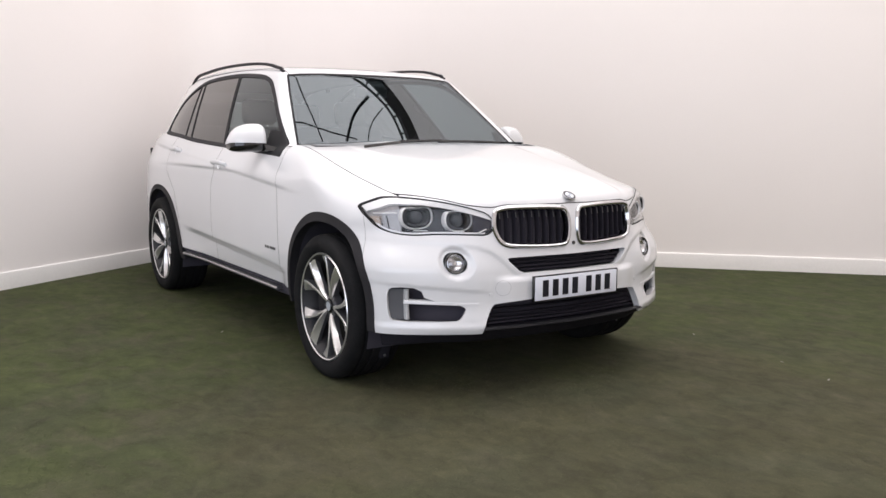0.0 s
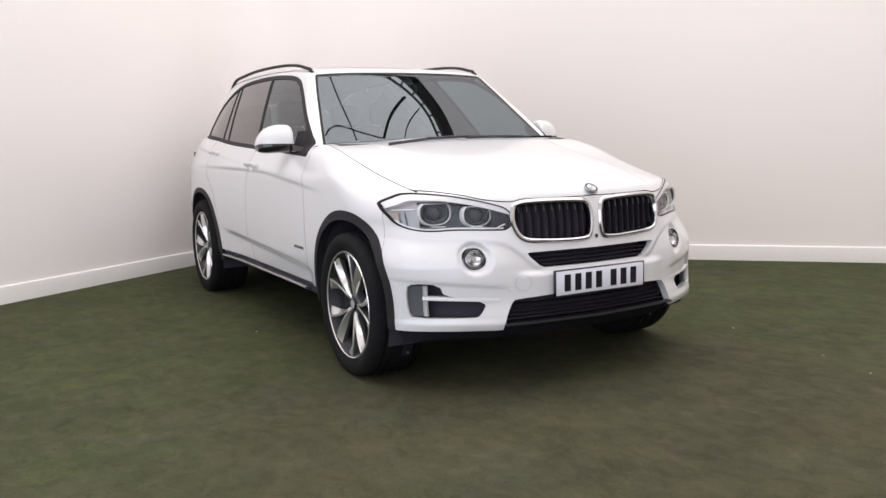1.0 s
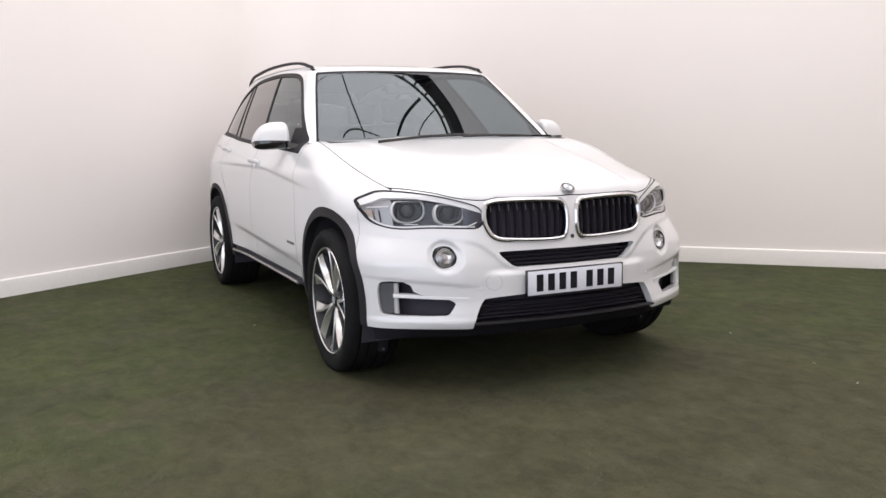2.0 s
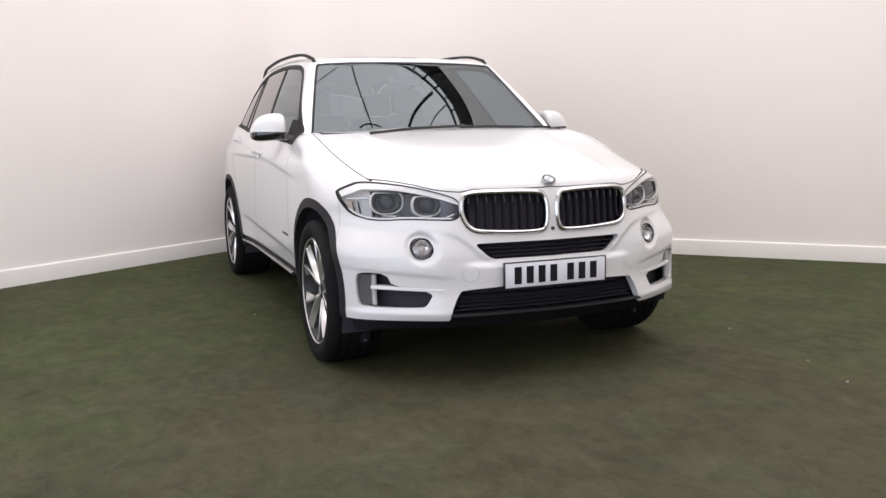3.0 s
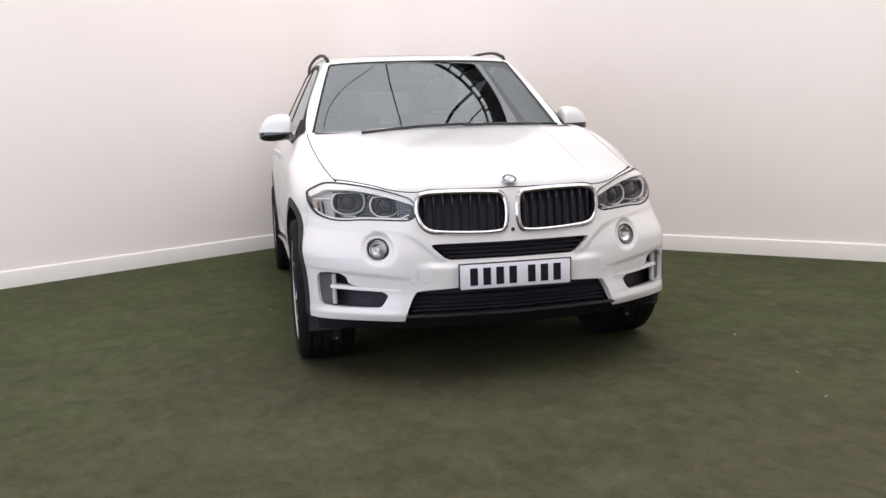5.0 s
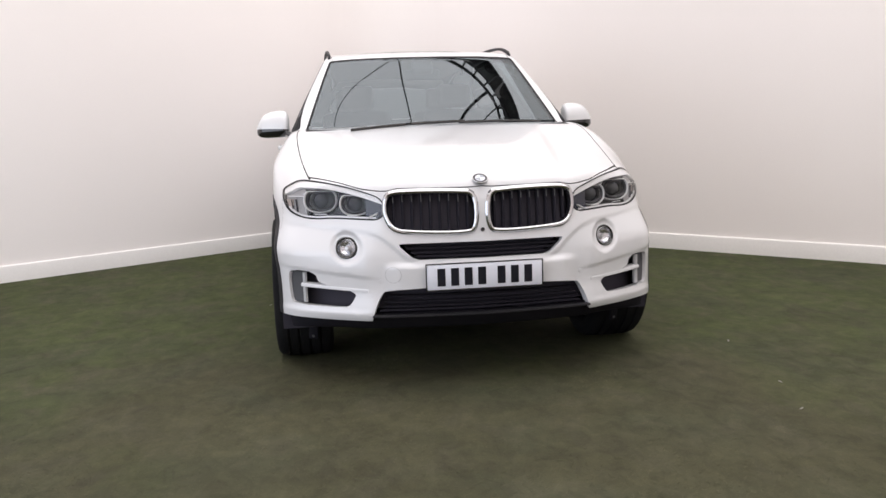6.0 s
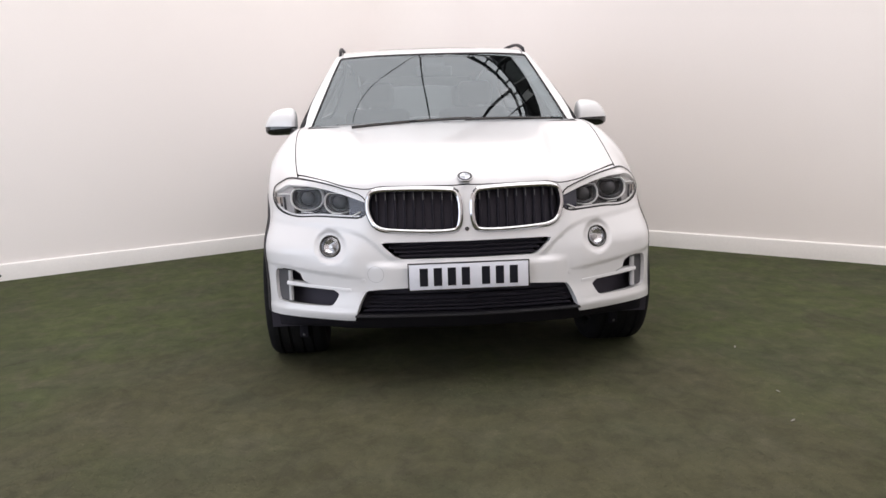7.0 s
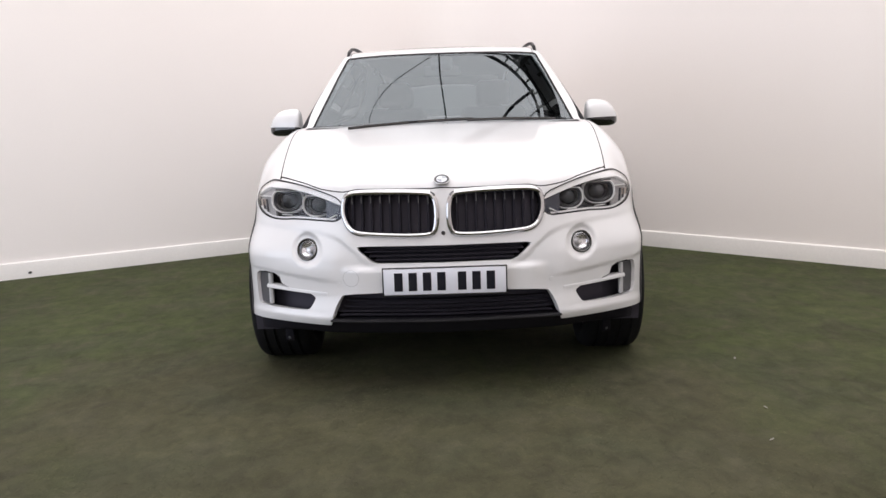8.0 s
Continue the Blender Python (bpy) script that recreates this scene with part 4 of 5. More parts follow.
for z, half in ((0.362, 0.475), (0.384, 0.465), (0.406, 0.455), (0.428, 0.445)):
    bar_across("intake_slat", z, half, SLAT, bumper, 0.045, 0.005, 0.012)
bar_across("lower_lip", 0.340, 0.500, TRIM, bumper, 0.002, 0.005, 0.016, "dark grey lower lip")


def deflector(s):
    flap = box_bm((0.752, -0.46, 0.142), (0.798, -0.435, 0.31), 0.008)
    for v in flap.verts:
        v.co.y += 0.9 * max(0, v.co.x - 0.70) ** 1.5 + 0.25 * (0.34 - v.co.z) + 0.02
    ob = part("air_deflector", mirrored(flap, s), UNDER, car, "black plastic tab ahead of the front tyre")
    clip_bm = lathe_bm([(-0.004, 0.011), (0.003, 0.010), (0.006, 0.006), (0.006, 0.0)], 16, "y")
    clip_bm.transform(Matrix.Scale(0.8, 4))
    clip_bm.transform(Matrix.Translation((0.775, -0.374, 0.160)) @ Matrix.Rotation(math.pi, 4, "Z"))
    part("clip", mirrored(clip_bm, s), DULL, ob, "grey metal clip")



def fog_lamp(s):
    p, n = on_front([0.603], [0.645], 0.002)
    m = facing(p[0], Vector(n[0]) + Vector((0, -0.6, 0)))
    ring = lathe_bm([(-0.02, 0.051), (0.006, 0.050), (0.009, 0.046), (0.006, 0.041), (-0.02, 0.039)], 48, "z", True)
    ring.transform(m)
    lamp = part("fog_lamp", mirrored(ring, s), GLOSS, bumper, "round fog lamp in a dark ring")
    inner = lathe_bm([(-0.02, 0.041), (0.004, 0.0405), (0.005, 0.038), (-0.012, 0.034)], 48, "z")
    inner.transform(m)
    part("bright_ring", mirrored(inner, s), CHROME, lamp)
    bowl = lathe_bm([(-0.022, 0.0), (-0.020, 0.018), (-0.012, 0.032), (-0.004, 0.038)], 40, "z")
    bowl.transform(m)
    part("reflector", mirrored(bowl, s), FOGBOWL, lamp)
    bulb = lathe_bm([(-0.022, 0.013), (-0.010, 0.012), (-0.005, 0.008), (-0.004, 0)], 20, "z")
    bulb.transform(m)
    part("bulb_cap", mirrored(bulb, s), SATIN, lamp)
    glass = lathe_bm([(0.008, 0.0), (0.007, 0.018), (0.003, 0.032), (-0.004, 0.040)], 40, "z")
    glass.transform(m)
    part("lens", mirrored(glass, s), CLEAR, lamp)


both(fog_lamp)
DUCT = node_mat("grey_duct", (0.07, 0.07, 0.078), 0.5)
VANE = node_mat("silver_plastic", (0.46, 0.465, 0.48), 0.45, 0.0, 0.2)


def gill_fittings(s):
    zs = np.linspace(0.388, 0.526, 9)
    p, n = on_front(np.full(9, 0.802), zs, 0.008)
    part("intake_vane", mirrored(sweep_bm(p, np.tile((1.0, 0, 0), (9, 1)), np.tile((0, -1.0, 0), (9, 1)), [(-0.009, 0.0), (0.0, 0.005), (0.010, 0.0), (0.010, -0.02), (-0.009, -0.02)], False), s), VANE, bumper, "silver vertical intake vane")
    back = sweep_bm(on_front(np.full(9, 0.812), zs, 0.014)[0], np.tile((1.0, 0, 0), (9, 1)), np.tile((0, -1.0, 0), (9, 1)), [(0.0, 0.0), (0.056, -0.055), (0.056, -0.06), (0.0, -0.012)], False)
    part("duct_wall", mirrored(back, s), DUCT, bumper)
    xs = np.linspace(0.516, 0.815, 24)
    p, n = on_front(xs, np.linspace(0.457, 0.470, 24), 0.0)
    n[:, 2] = 0
    prof = [(-0.008, -0.04), (-0.008, 0.002), (-0.003, 0.002), (0.004, 0.001), (0.008, -0.005), (0.008, -0.04)]
    part("intake_fin", mirrored(sweep_bm(p, np.tile((0, 0, 1.0), (24, 1)), n, prof, False), s), PAINT, bumper, "white horizontal intake fin")


both(gill_fittings)
both(deflector)

# tow cover and parking sensors, sunk rings in the bumper
def disc_on_nose(name, x, z, r, mat, parent, rise, label=""):
    p, n = on_front([abs(x)], [z], 0)
    bm = lathe_bm([(-0.01, r), (rise, r), (rise + 0.0006, r * 0.96), (rise + 0.001, 0)], 36, "z")
    bm.transform(facing(p[0], n[0]))
    return part(name, mirrored(bm, -1 if x < 0 else 1), mat, parent, label)


tow_box = (0.33, -0.95, 0.45), (0.48, -0.5, 0.60)
tow_r = lambda x, y, z: np.hypot(x - 0.405, z - 0.527)
sheet("tow_cover_gap", *region(*tow_box, lambda x, y, z: 0.0362 - tow_r(x, y, z), lambda x, y, z: tow_r(x, y, z) - 0.0340), [VANE], bumper, lift=0.0006, lip=0, sides="right")
sheet("tow_cover", *region(*tow_box, lambda x, y, z: 0.0342 - tow_r(x, y, z)), [PAINT, VANE], bumper, lift=0.0009, lip=0.002, sides="right", label="round white towing-eye cover")
for x in (-0.46, 0.46):
    disc_on_nose("parking_sensor", x, 0.498, 0.010, PAINT, bumper, 0.001)
disc_on_nose("nose_camera", 0.0001, 0.716, 0.009, GLOSS, bumper, 0.003, "small black camera lens")

BAND = node_mat("badge_band", (0.05, 0.05, 0.055), 0.4, 0, 0, 0.3)
# emblem on the bonnet's nose, its mark left plain
p, n = on_front([0.0], [0.936], 0)
em = facing(Vector(p[0]) + Vector(n[0]) * 0.007, Vector(n[0]) + Vector((0, 0, 0.5))) @ Matrix.Diagonal((0.87, 0.87, 0.8, 1))
for name, prof, mat, label in (("emblem", [(-0.006, 0.040), (0.003, 0.040), (0.0045, 0.039), (0.004, 0.037)], SATIN, "round enamel badge"),
                               ("emblem_band", [(0.003, 0.037), (0.0045, 0.031), (0.004, 0.0255)], BAND, ""),
                               ("emblem_middle", [(0.004, 0.0255), (0.005, 0.012), (0.005, 0.0)], PLATE, "")):
    bm = lathe_bm(prof, 40, "z")
    bm.transform(em)
    badge = part(name, bm, mat, bonnet if name == "emblem" else badge_top, label)
    if name == "emblem":
        badge_top = badge

for a in (0, 180):
    bm = bmesh.new()
    arc = [bm.verts.new((0.023 * math.cos(radians(a + 9 * k)), 0.023 * math.sin(radians(a + 9 * k)), 0.0062)) for k in range(11)]
    bm.faces.new([bm.verts.new((0, 0, 0.0064))] + arc)
    bm.transform(em)
    part("emblem_quarter", bm, BLUEBADGE, badge_top)

# number plate, its marks as plain bars
PY = -0.889
plate = part("number_plate", box_bm((-0.260, PY, 0.459), (0.260, PY + 0.006, 0.570), 0.004), PLATE, bumper, "white number plate with black bars")
part("plate_frame", join_bm(box_bm((-0.266, PY + 0.001, 0.453), (0.266, PY + 0.018, 0.4575), 0.001), box_bm((-0.266, PY + 0.001, 0.5715), (0.266, PY + 0.018, 0.576), 0.001),
     box_bm((-0.266, PY + 0.001, 0.4575), (-0.2615, PY + 0.018, 0.5715), 0.001), box_bm((0.2615, PY + 0.001, 0.4575), (0.266, PY + 0.018, 0.5715), 0.001)), GLOSS, plate)
for k, x in enumerate((-0.197, -0.136, -0.075, -0.014, 0.074, 0.135, 0.196)):
    part("plate_bar", box_bm((x - 0.018, PY - 0.0015, 0.475), (x + 0.018, PY + 0.001, 0.554), 0.0006, 1), INK, plate)


# ---- wheels ----
def wheel():
    rim = part("wheel", lathe_bm([(-0.118, 0.258), (-0.127, 0.262), (-0.131, 0.270), (-0.124, 0.274), (-0.10, 0.262), (0.10, 0.262), (0.11, 0.25), (-0.02, 0.222), (-0.09, 0.240)], 72, "x", True), [BARREL], car, "machined alloy wheel with five double spokes")
    part("rim_lip", lathe_bm([(-0.122, 0.2625), (-0.129, 0.265), (-0.1325, 0.2705), (-0.1255, 0.2752), (-0.120, 0.266)], 72, "x"), ALLOY, rim, "bright machined rim lip")
    tread = [(-0.100, 0.262), (-0.124, 0.274), (-0.139, 0.295), (-0.143, 0.322), (-0.138, 0.346), (-0.124, 0.360), (-0.105, 0.3665)]
    grooves = []
    for u in (-0.078, -0.028, 0.028, 0.078):
        grooves += [(u - 0.007, 0.368), (u - 0.005, 0.360), (u + 0.005, 0.360), (u + 0.007, 0.368)]
    part("tyre", lathe_bm(tread + grooves + [(-a, r) for a, r in tread[::-1]], 96, "x", True), RUBBER, rim, "black low-profile tyre")
    for j in range(5):
        for e in (-1, 1):
            bm = bmesh.new()
            rings = []
            for i in range(11):
                q = i / 10
                r = 0.040 + 0.222 * q
                a = radians(18 + 72 * j + e * (3.6 + 10.5 * q ** 1.4))
                d, t = Vector((0, -math.sin(a), math.cos(a))), Vector((0, -math.cos(a), -math.sin(a))) * e
                w = 0.0048 + 0.0030 * q
                flank = 0.003 + 0.052 * q ** 1.9
                face = -0.094 - 0.032 * q ** 0.6
                low = face + 0.008 + 0.016 * math.sin(math.pi * min(1, q * 1.05))
                deep = face + 0.050 - 0.016 * q
                edge = ((-w * 1.3, deep), (-w, face + 0.004), (-w * 0.7, face), (w * 0.7, face), (w, face + 0.003), (w + flank, low), (w + flank * 1.02, deep))
                rings.append([bm.verts.new(d * r + t * b + Vector((u, 0, 0))) for b, u in edge])
            for p, q in zip(rings, rings[1:]):
                for m in range(6):
                    f = bm.faces.new((p[m], p[m + 1], q[m + 1], q[m]))
                    f.material_index = 0 if m in (1, 2, 3, 4) else 1
            bmesh.ops.recalc_face_normals(bm, faces=bm.faces)
            if sum((f.normal.x for f in bm.faces)) > 0:
                bmesh.ops.reverse_faces(bm, faces=bm.faces)
            part("spoke", bm, [ALLOY, ALLOYGREY], rim)
    part("hub", lathe_bm([(-0.05, 0.066), (-0.086, 0.060), (-0.092, 0.050), (-0.092, 0.036), (-0.086, 0.034)], 40, "x"), ALLOYGREY, rim)
    part("hub_cap", lathe_bm([(-0.086, 0.034), (-0.098, 0.032), (-0.101, 0.028), (-0.101, 0.024)], 32, "x"), GLOSS, rim, "round plain hub cap")
    part("hub_mark", lathe_bm([(-0.101, 0.024), (-0.102, 0.0)], 32, "x"), BLUEBADGE, rim)
    for j in range(5):
        a = radians(50 + 72 * j)
        bm = lathe_bm([(-0.099, 0.0), (-0.099, 0.006), (-0.085, 0.008)], 12, "x")
        bm.transform(Matrix.Translation((0.006, -0.053 * math.sin(a), 0.053 * math.cos(a))))
        part("wheel_bolt", bm, ALLOYGREY, rim)
    part("brake_disc", lathe_bm([(-0.02, 0.07), (-0.04, 0.075), (-0.045, 0.10), (-0.045, 0.172), (-0.015, 0.172), (-0.015, 0.08)], 56, "x"), DISC, rim, "bare iron brake disc")
    # black disc added inside the barrel, standing in for shade behind the spokes
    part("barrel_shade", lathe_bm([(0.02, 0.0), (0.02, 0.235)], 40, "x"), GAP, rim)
    part("brake_caliper", box_bm((-0.075, 0.09, -0.07), (0.0, 0.185, 0.08), 0.012), TRIM, rim)
    return rim


w0 = wheel()
w0.location = (-0.818, -0.047, 0.362)
for x, y, turn in ((-0.832, 2.895, 0), (0.818, -0.047, 180), (0.832, 2.895, 180)):
    copy_thing(w0, pose(x, y, 0.362, 25 if y > 1 else 0, 0, turn))

# wheel wells and the dark floor pan
for x, y in ((-1, -0.045), (1, -0.045), (-1, 2.905), (1, 2.905)):
    bm = bmesh.new()
    rings = []
    for k in range(25):
        a = radians(-20 + 220 * k / 24)
        rings.append([bm.verts.new((x * u, y + 0.430 * math.cos(a), 0.37 + 0.430 * math.sin(a))) for u in (0.50, 0.915)])
    for p, q in zip(rings, rings[1:]):
        bm.faces.new((p[0], p[1], q[1], q[0]))
    bm.faces.new([r[0] for r in rings])
    part("wheel_well", bm, DARKVOID, car, "black felt wheel well")
part("floor_pan", box_bm((-0.62, -0.52, 0.24), (0.62, 3.85, 0.44), 0.03), DARKVOID, car, "black underbody")
part("engine_bay", box_bm((-0.46, -0.55, 0.44), (0.46, 0.55, 0.80), 0.05), DARKVOID, car, "dark engine bay")
for x in (-1, 1):
    part("sill_box", box_bm((min(x * 0.60, x * 0.84), 0.44, 0.29), (max(x * 0.60, x * 0.84), 2.48, 0.40), 0.02), DARKVOID, car)


# ---- mirrors, handles, rails, wipers ----
def door_mirror(s):
    bm = bmesh.new()
    rings = []
    crest = mono([0, 0.03, 0.08, 0.2, 0.4, 0.58, 0.75, 0.9, 1.0], [0.58, 0.80, 0.92, 0.99, 1.0, 0.96, 0.84, 0.58, 0.26])
    girth = mono([0, 0.03, 0.10, 0.3, 0.7, 0.9, 1.0], [0.50, 0.80, 0.96, 1.0, 0.96, 0.80, 0.50])
    for u in (0, 0.02, 0.05, 0.10, 0.17, 0.26, 0.36, 0.46, 0.56, 0.66, 0.75, 0.83, 0.90, 0.95, 0.985, 1.0):
        x, high, sy = 0.876 + 0.200 * u, float(crest(u)), float(girth(u))
        ring = []
        back = 0.88 + 0.25 * (x - 0.87)
        for k in range(28):
            a = 2 * math.pi * k / 28
            c, d = math.cos(a), math.sin(a)
            c, d = math.copysign(abs(c) ** 0.75, c), math.copysign(abs(d) ** 0.8, d)
            z = 1.168 - 0.05 * (x - 0.87) + (d * 0.121 * high if d > 0 else d * 0.046 * sy)
            y = back + 0.02 + c * sy * (0.085 if c < 0 else 0.07)
            ring.append(bm.verts.new((x, y, z)))
        rings.append(ring)
    for p, q in zip(rings, rings[1:]):
        for k in range(28):
            bm.faces.new((p[k], p[(k + 1) % 28], q[(k + 1) % 28], q[k]))
    bm.faces.new(rings[0])
    bm.faces.new(rings[-1])
    bmesh.ops.recalc_face_normals(bm, faces=bm.faces)
    low = bm.copy()
    cut = dict(dist=1e-5, plane_co=(0.97, 0.9, 1.168), plane_no=Vector((-0.06, 0.12, 1)).normalized())
    bmesh.ops.bisect_plane(bm, geom=bm.verts[:] + bm.edges[:] + bm.faces[:], clear_inner=True, **cut)
    bmesh.ops.bisect_plane(low, geom=low.verts[:] + low.edges[:] + low.faces[:], clear_outer=True, **cut)
    c = Vector((0.97, 0.9, 1.2))
    for v in low.verts:
        v.co = c + (v.co - c) * 0.975
    cap = part("door_mirror", mirrored(bm, s), PAINT, car, "white mirror cap over a black base")
    part("mirror_base", mirrored(low, s), GLOSS, cap, "gloss black lower shell")
    arm = sweep_bm([(0.845, 0.735, 1.128), (0.862, 0.785, 1.135), (0.90, 0.85, 1.15)], [(0, 1, 0)] * 3, [(0, 0, 1)] * 3, [(-0.05, -0.012), (-0.02, -0.022), (0.03, -0.022), (0.06, 0), (0.03, 0.022), (-0.03, 0.018)], False)
    part("mirror_arm", mirrored(arm, s), GLOSS, cap)
    glass = box_bm((0.885, 0.955, 1.150), (1.02, 0.960, 1.25), 0.002)
    part("mirror_glass", mirrored(glass, s), CHROME, cap)


both(door_mirror)
sheet("mirror_sail", *region((0.5, 0.5, 1.05), (1.1, 1.2, 1.5), plus(day_in, -0.006), lambda x, y, z: 0.90 + 0.25 * (z - 1.12) - y, lambda x, y, z: 1.245 - z), [SEAL], car, lift=0.003, lip=0.012, label="black mirror sail")


def handle(s, y0, y1, z0, z1, door):
    ys = np.linspace(y0, y1, 15)
    p, n = on_side(ys, np.linspace(z0, z1, 15))
    q = (ys - y0) / (y1 - y0)
    rise = 0.032 * np.minimum(1, np.sin(math.pi * np.clip(q, 0.02, 0.98)) * 2.6)
    p = p + n * rise[:, None]
    p[:, 0] = np.where(s > 0, -p[:, 0], p[:, 0])
    n[:, 0] = np.where(s > 0, -n[:, 0], n[:, 0])
    prof = [(0.014 * math.cos(a), 0.008 * math.sin(a)) for a in np.linspace(0, 2 * math.pi, 12, endpoint=False)]
    part("door_handle", sweep_bm(p, np.tile((0, 0.05, 1.0), (15, 1)), n, prof, False), PAINT, door, "white bar handle")
    c, m = on_side([y0 + 0.12], [(z0 + z1) / 2])
    dish = lathe_bm([(0.001, 0.034), (-0.004, 0.03), (-0.012, 0.0)], 28, "z")
    dish.transform(facing(c[0] * (1, 1, 1), m[0]) if s < 0 else Matrix.Diagonal((-1, 1, 1, 1)) @ facing(c[0], m[0]))
    part("handle_dish", dish, PAINT, door)


for i, s in enumerate((-1, 1)):
    handle(s, 1.385, 1.625, 1.028, 1.034, front_doors[i])
    handle(s, 2.43, 2.66, 1.098, 1.106, rear_doors[i])


def roof_rail(s):
    pts = [(0.603, 1.222, 1.585), (0.603, 1.240, 1.622), (0.604, 1.275, 1.642), (0.606, 1.38, 1.662), (0.609, 1.55, 1.684), (0.611, 1.95, 1.702), (0.611, 2.44, 1.702), (0.605, 2.85, 1.684), (0.597, 3.05, 1.655), (0.594, 3.12, 1.625)]
    q = spline([p[1] for p in pts], [p[0] for p in pts]), spline([p[1] for p in pts], [p[2] for p in pts])
    ys = [1.222, 1.228, 1.236, 1.248, 1.265, 1.29, 1.33] + [1.4 + 0.1 * k for k in range(16)] + [2.97, 3.03, 3.08, 3.12]
    path = [(float(q[0](y)), y, float(q[1](y))) for y in ys]
    prof = [(-0.009, -0.009), (-0.010, 0.003), (-0.006, 0.009), (0.006, 0.009), (0.010, 0.003), (0.009, -0.009)]
    ups = []
    for i, p in enumerate(path):
        a, b = Vector(path[max(i - 1, 0)]), Vector(path[min(i + 1, len(path) - 1)])
        d = (b - a).normalized()
        ups.append(Vector((1, 0, 0)).cross(d).normalized())
    rail = part("roof_rail", mirrored(sweep_bm(path, [(1, 0, 0)] * len(path), ups, prof, False), s), TRIM, car, "satin black roof rail")
    for y in (1.245, 3.09):
        part("rail_foot", mirrored(box_bm((float(q[0](y)) - 0.010, y - 0.03, float(q[1](y)) - 0.05), (float(q[0](y)) + 0.010, y + 0.03, float(q[1](y)) - 0.002), 0.006), s), TRIM, rail)


both(roof_rail)


def wiper(x0, z0, x1, z1):
    xs, zs = np.linspace(x0, x1, 16), np.linspace(z0, z1, 16) + 0.006 * np.sin(np.linspace(0, math.pi, 16))
    p, n = on_front(np.abs(xs), zs, -0.010)
    p[:, 0], n[:, 0] = xs, n[:, 0] * np.sign(xs)
    up = np.tile((0, 0.6, 0.8), (16, 1))
    return sweep_bm(p, up, n, [(-0.006, -0.008), (-0.007, 0.001), (0.0, 0.005), (0.006, 0.001), (0.005, -0.008)], False)


part("wiper", wiper(-0.52, 1.152, 0.18, 1.186), GLOSS, car, "black wiper blade at rest")
part("wiper", wiper(0.14, 1.178, 0.70, 1.166), GLOSS, car, "black wiper blade at rest")

# sill strip, badge bars
for s in (-1, 1):
    ys = np.linspace(0.60, 2.33, 30)
    p, n = on_side(ys, np.full(30, 0.357))
    p, n = p * (-s * 1.0, 1, 1) if s > 0 else p, n
    if s > 0:
        n = n * (-1, 1, 1)
    part("sill_strip", sweep_bm(p + n * 0.012, np.tile((0, 0, 1.0), (30, 1)), n, [(-0.010, -0.03), (-0.009, 0.006), (0, 0.012), (0.008, 0.008), (0.010, -0.03)], False), SATIN, car, "satin metal sill strip")
    for y, w in ((0.56, 0.016), (0.585, 0.022), (0.62, 0.034), (0.665, 0.03), (0.70, 0.022)):
        p, n = on_side([y], [0.588])
        bm = box_bm((-0.002, -w / 2, -0.008), (0.002, w / 2, 0.008), 0.001, 1)
        bm.transform(Matrix.Translation(p[0] if s < 0 else p[0] * (-1, 1, 1)))
        part("badge_bar", bm, DULL, front_doors[0 if s < 0 else 1])


# ---- inside the car ----
def seat(x, y):
    base = part("seat", box_bm((x - 0.25, y, 0.55), (x + 0.25, y + 0.52, 0.72), 0.06, 3), LEATHER, car, "dark leather seat")
    part("seat_back", box_bm((-0.25, -0.07, 0), (0.25, 0.07, 0.62), 0.06, 3, pose(x, y + 0.50, 0.68, -16)), LEATHER, base)
    part("headrest", box_bm((-0.13, -0.05, 0), (0.13, 0.05, 0.19), 0.045, 3, pose(x, y + 0.68, 1.29, -10)), LEATHER, base)
    for e in (-0.06, 0.06):
        part("headrest_post", tube_bm([(x + e, y + 0.665, 1.24), (x + e, y + 0.69, 1.32)], 0.007), SATIN, base)


for x, y in ((-0.38, 1.55), (0.38, 1.55), (-0.40, 2.45), (0.40, 2.45)):
    seat(x, y)
dash = part("dashboard", box_bm((-0.76, 0.72, 0.72), (0.76, 1.12, 1.105), 0.07, 3), LEATHER, car, "dark soft-touch dashboard")
part("instrument_hood", box_bm((-0.56, 0.98, 1.07), (-0.20, 1.16, 1.145), 0.03, 3), LEATHER, dash)
tor = lathe_bm([(0.015 * math.cos(a), 0.185 + 0.015 * math.sin(a)) for a in np.linspace(0, 2 * math.pi, 12, endpoint=False)], 48, "y", True)
tor.transform(pose(-0.38, 1.22, 1.02, -24))
wheel_rim = part("steering_wheel", tor, LEATHER, car, "dark leather steering wheel")
part("wheel_boss", box_bm((-0.09, -0.03, -0.07), (0.09, 0.03, 0.06), 0.025, 3, pose(-0.38, 1.20, 1.01, -24)), LEATHER, wheel_rim)
for a in (-1, 1):
    part("wheel_arm", box_bm((-0.19 if a < 0 else 0.07, -0.01, -0.02), (-0.07 if a < 0 else 0.19, 0.01, 0.02), 0.006, 2, pose(-0.38, 1.21, 1.01, -24)), SATIN, wheel_rim)
inner_mirror = part("rear_view_mirror", box_bm((-0.12, -0.018, -0.035), (0.12, 0.018, 0.035), 0.014, 3, pose(0, 1.19, 1.50, 8)), LINING, car, "grey rear-view mirror behind the screen")
part("sensor_box", box_bm((-0.07, -0.05, -0.03), (0.07, 0.05, 0.03), 0.02, 3, pose(0, 1.16, 1.545, 36)), LINING, inner_mirror)
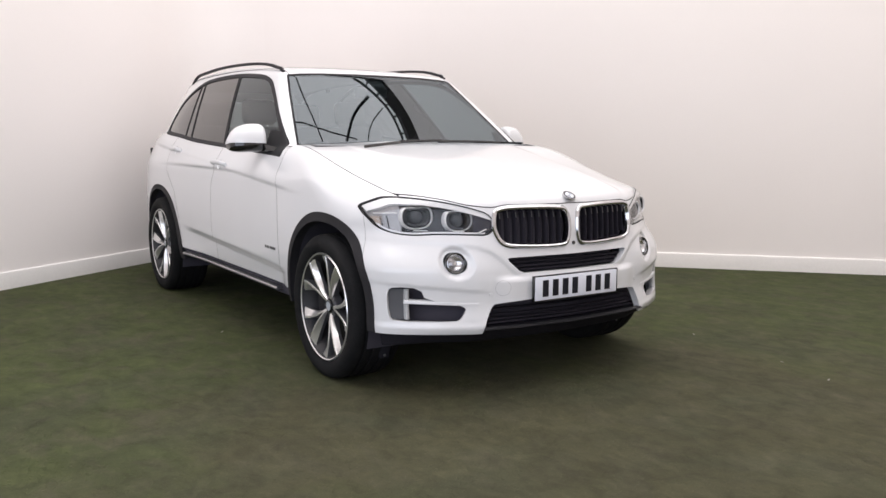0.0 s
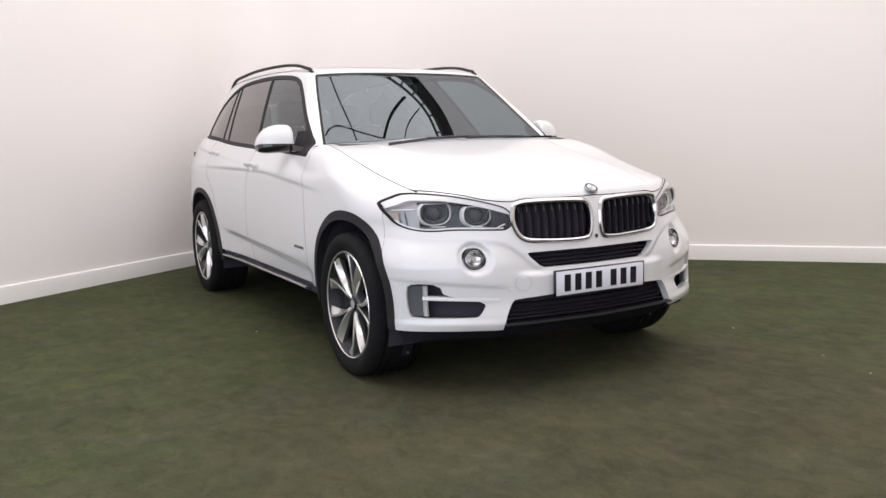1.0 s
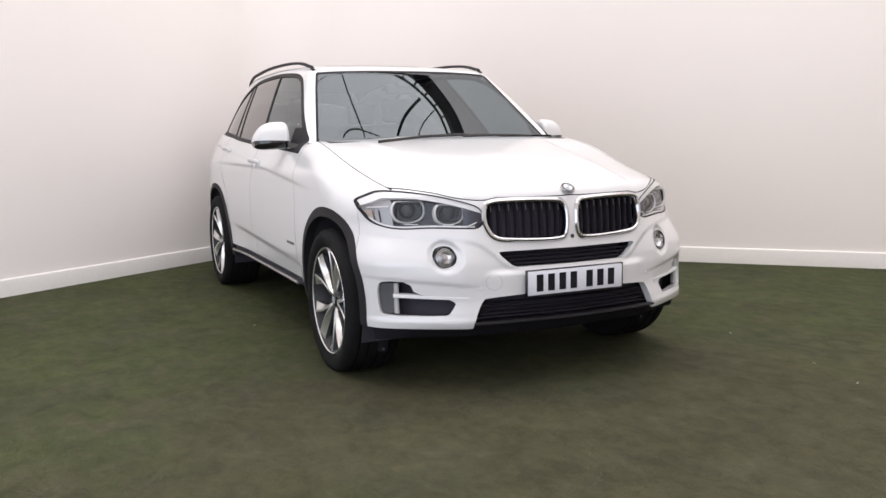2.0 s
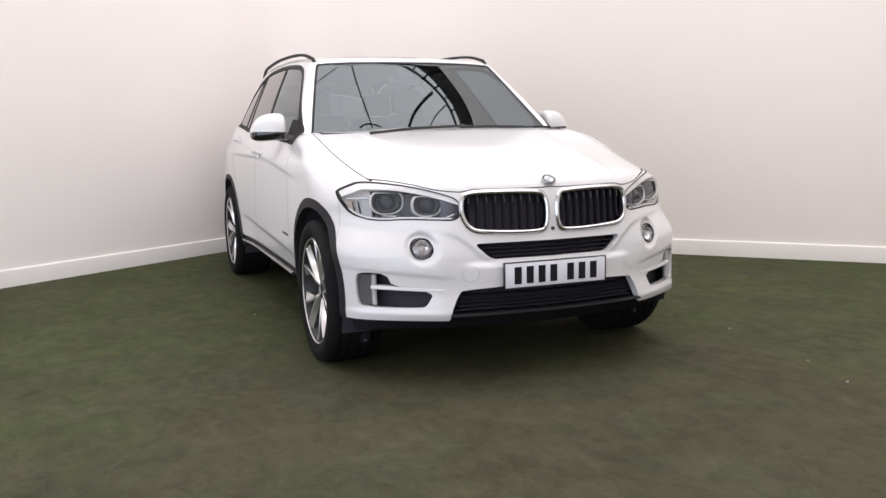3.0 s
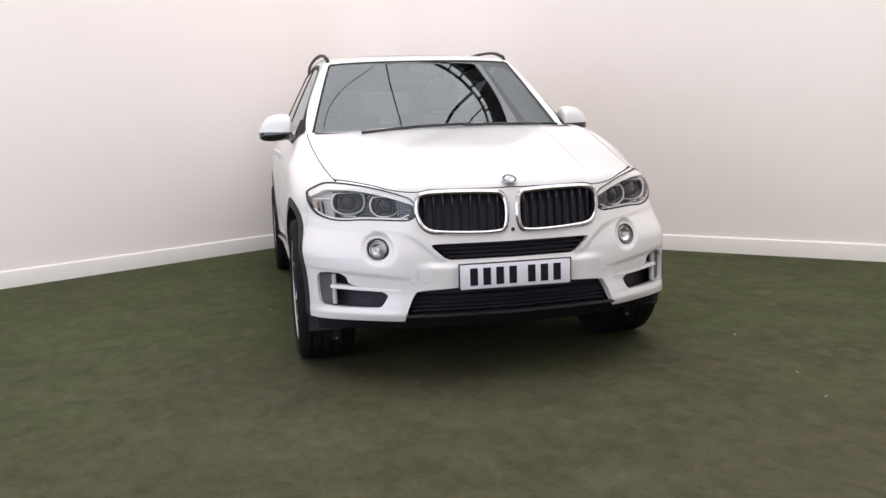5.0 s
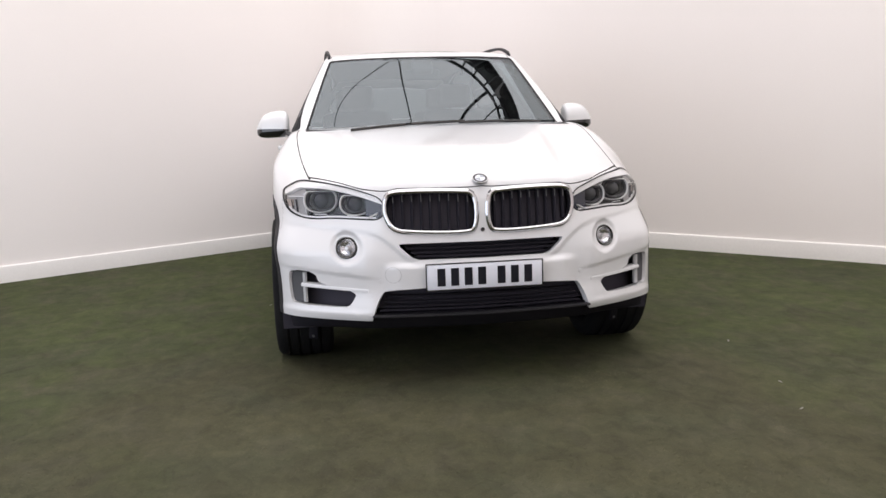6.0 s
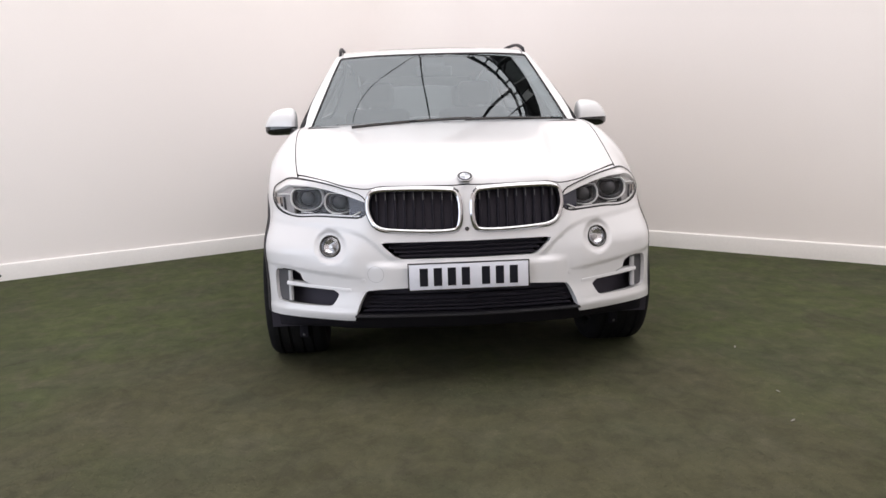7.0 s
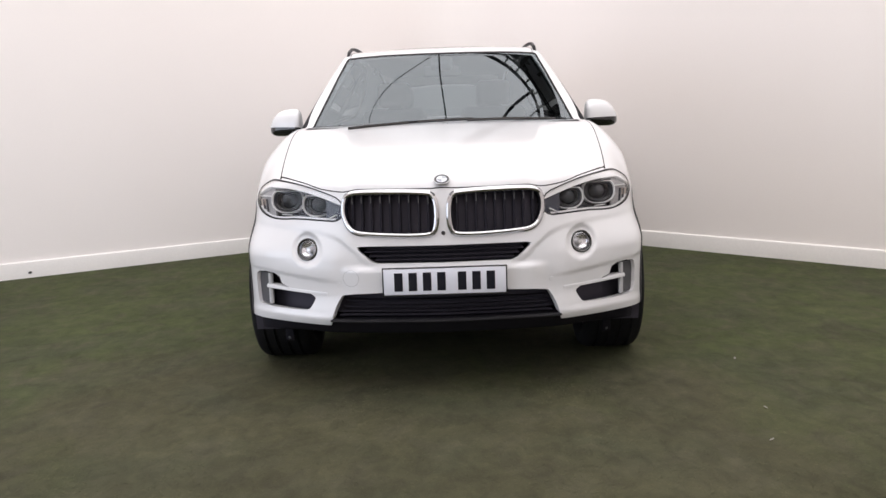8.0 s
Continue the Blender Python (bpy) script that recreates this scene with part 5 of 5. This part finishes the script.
sheet("headlining", *region((-1, 1.0, 1.5), (1, 3.8, 1.8), plus(ROOFLINE, 0), minus(glass_in, 0.03), lambda x, y, z: 3.55 - y, lambda x, y, z: z - 1.5), [LINING], car, lift=-0.04, lip=0, sides="whole", label="pale grey headlining")
for s in (-1, 1):
    part("door_lining", box_bm((min(s * 0.78, s * 0.80), 0.70, 0.42), (max(s * 0.78, s * 0.80), 3.75, 1.10), 0.008), LEATHER, car, "dark door lining")
part("cabin_floor", box_bm((-0.78, 0.60, 0.445), (0.78, 3.8, 0.47), 0.004), LEATHER, car)
part("firewall", box_bm((-0.76, 0.60, 0.46), (0.76, 0.70, 1.10), 0.01), DARKVOID, car)
part("tail_lining", box_bm((-0.75, 3.70, 0.47), (0.75, 3.76, 1.12), 0.01), LEATHER, car)


# ---- pile of the turf ----
def pile(n, x0, x1, y0, y1, tall):
    rng = np.random.default_rng(4)
    x, y = rng.uniform(x0, x1, n), rng.uniform(y0, y1, n)
    keep = (-0.55 * x + 0.835 * y < 4.0) & (0.717 * x + 0.697 * y < 3.5)
    x, y = x[keep], y[keep]
    n = len(x)
    a, w, h = rng.uniform(0, 2 * np.pi, n), rng.uniform(0.002, 0.0045, n), tall * rng.uniform(0.4, 1.0, n)
    lean, tip = a + np.pi / 2 + rng.normal(0, 0.35, n), 0.006 + h * rng.uniform(1.5, 3.0, n)
    v = np.zeros((n, 3, 3), np.float32)
    v[:, 0] = np.stack((x - w * np.cos(a), y - w * np.sin(a), np.zeros(n)), 1)
    v[:, 1] = np.stack((x + w * np.cos(a), y + w * np.sin(a), np.zeros(n)), 1)
    v[:, 2] = np.stack((x + tip * np.cos(lean), y + tip * np.sin(lean), h), 1)
    face = np.cross(v[:, 1] - v[:, 0], v[:, 2] - v[:, 0])
    turn = face[:, 2] < 0
    v[turn, 0], v[turn, 1] = v[turn, 1].copy(), v[turn, 0].copy()
    me = bpy.data.meshes.new("turf_pile")
    me.vertices.add(3 * n)
    me.vertices.foreach_set("co", v.ravel())
    me.loops.add(3 * n)
    me.loops.foreach_set("vertex_index", np.arange(3 * n, dtype=np.int32))
    me.polygons.add(n)
    me.polygons.foreach_set("loop_start", np.arange(0, 3 * n, 3, dtype=np.int32))
    me.update()
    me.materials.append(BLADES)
    ob = new("turf_pile", me)
    return tagged(ob, "short olive green artificial turf pile, worn brown", "turf", kind="stuff")


pile(420000, -4.5, 4.8, -3.6, 4.8, 0.0028)


# pale flecks of litter on the turf and a dark scuff on the skirting
FLECK = node_mat("pale_fleck", (0.19, 0.185, 0.16), 0.8)
for x, y, turn in ((-1.07, 1.165, 20), (1.384, -0.436, 70), (1.279, -1.14, 130), (1.178, -1.482, 15)):
    bm = bmesh.new()
    ring = [bm.verts.new((0.009 * math.cos(a) * (1 + 0.3 * math.sin(3 * a)), 0.005 * math.sin(a), 0.006 + 0.003 * math.cos(a))) for a in np.linspace(0, 2 * math.pi, 9, endpoint=False)]
    top = bm.faces.new(ring)
    low = bmesh.ops.extrude_face_region(bm, geom=[top])
    for v in low["geom"]:
        if isinstance(v, bmesh.types.BMVert):
            v.co.z += 0.0015
    bmesh.ops.recalc_face_normals(bm, faces=bm.faces)
    ob = part("litter", bm, FLECK)
    ob.matrix_world = pose(x, y, 0, 0, 0, turn)
    tagged(ob, "tiny pale scrap of litter lying on the turf", "litter", "scraps on the turf")
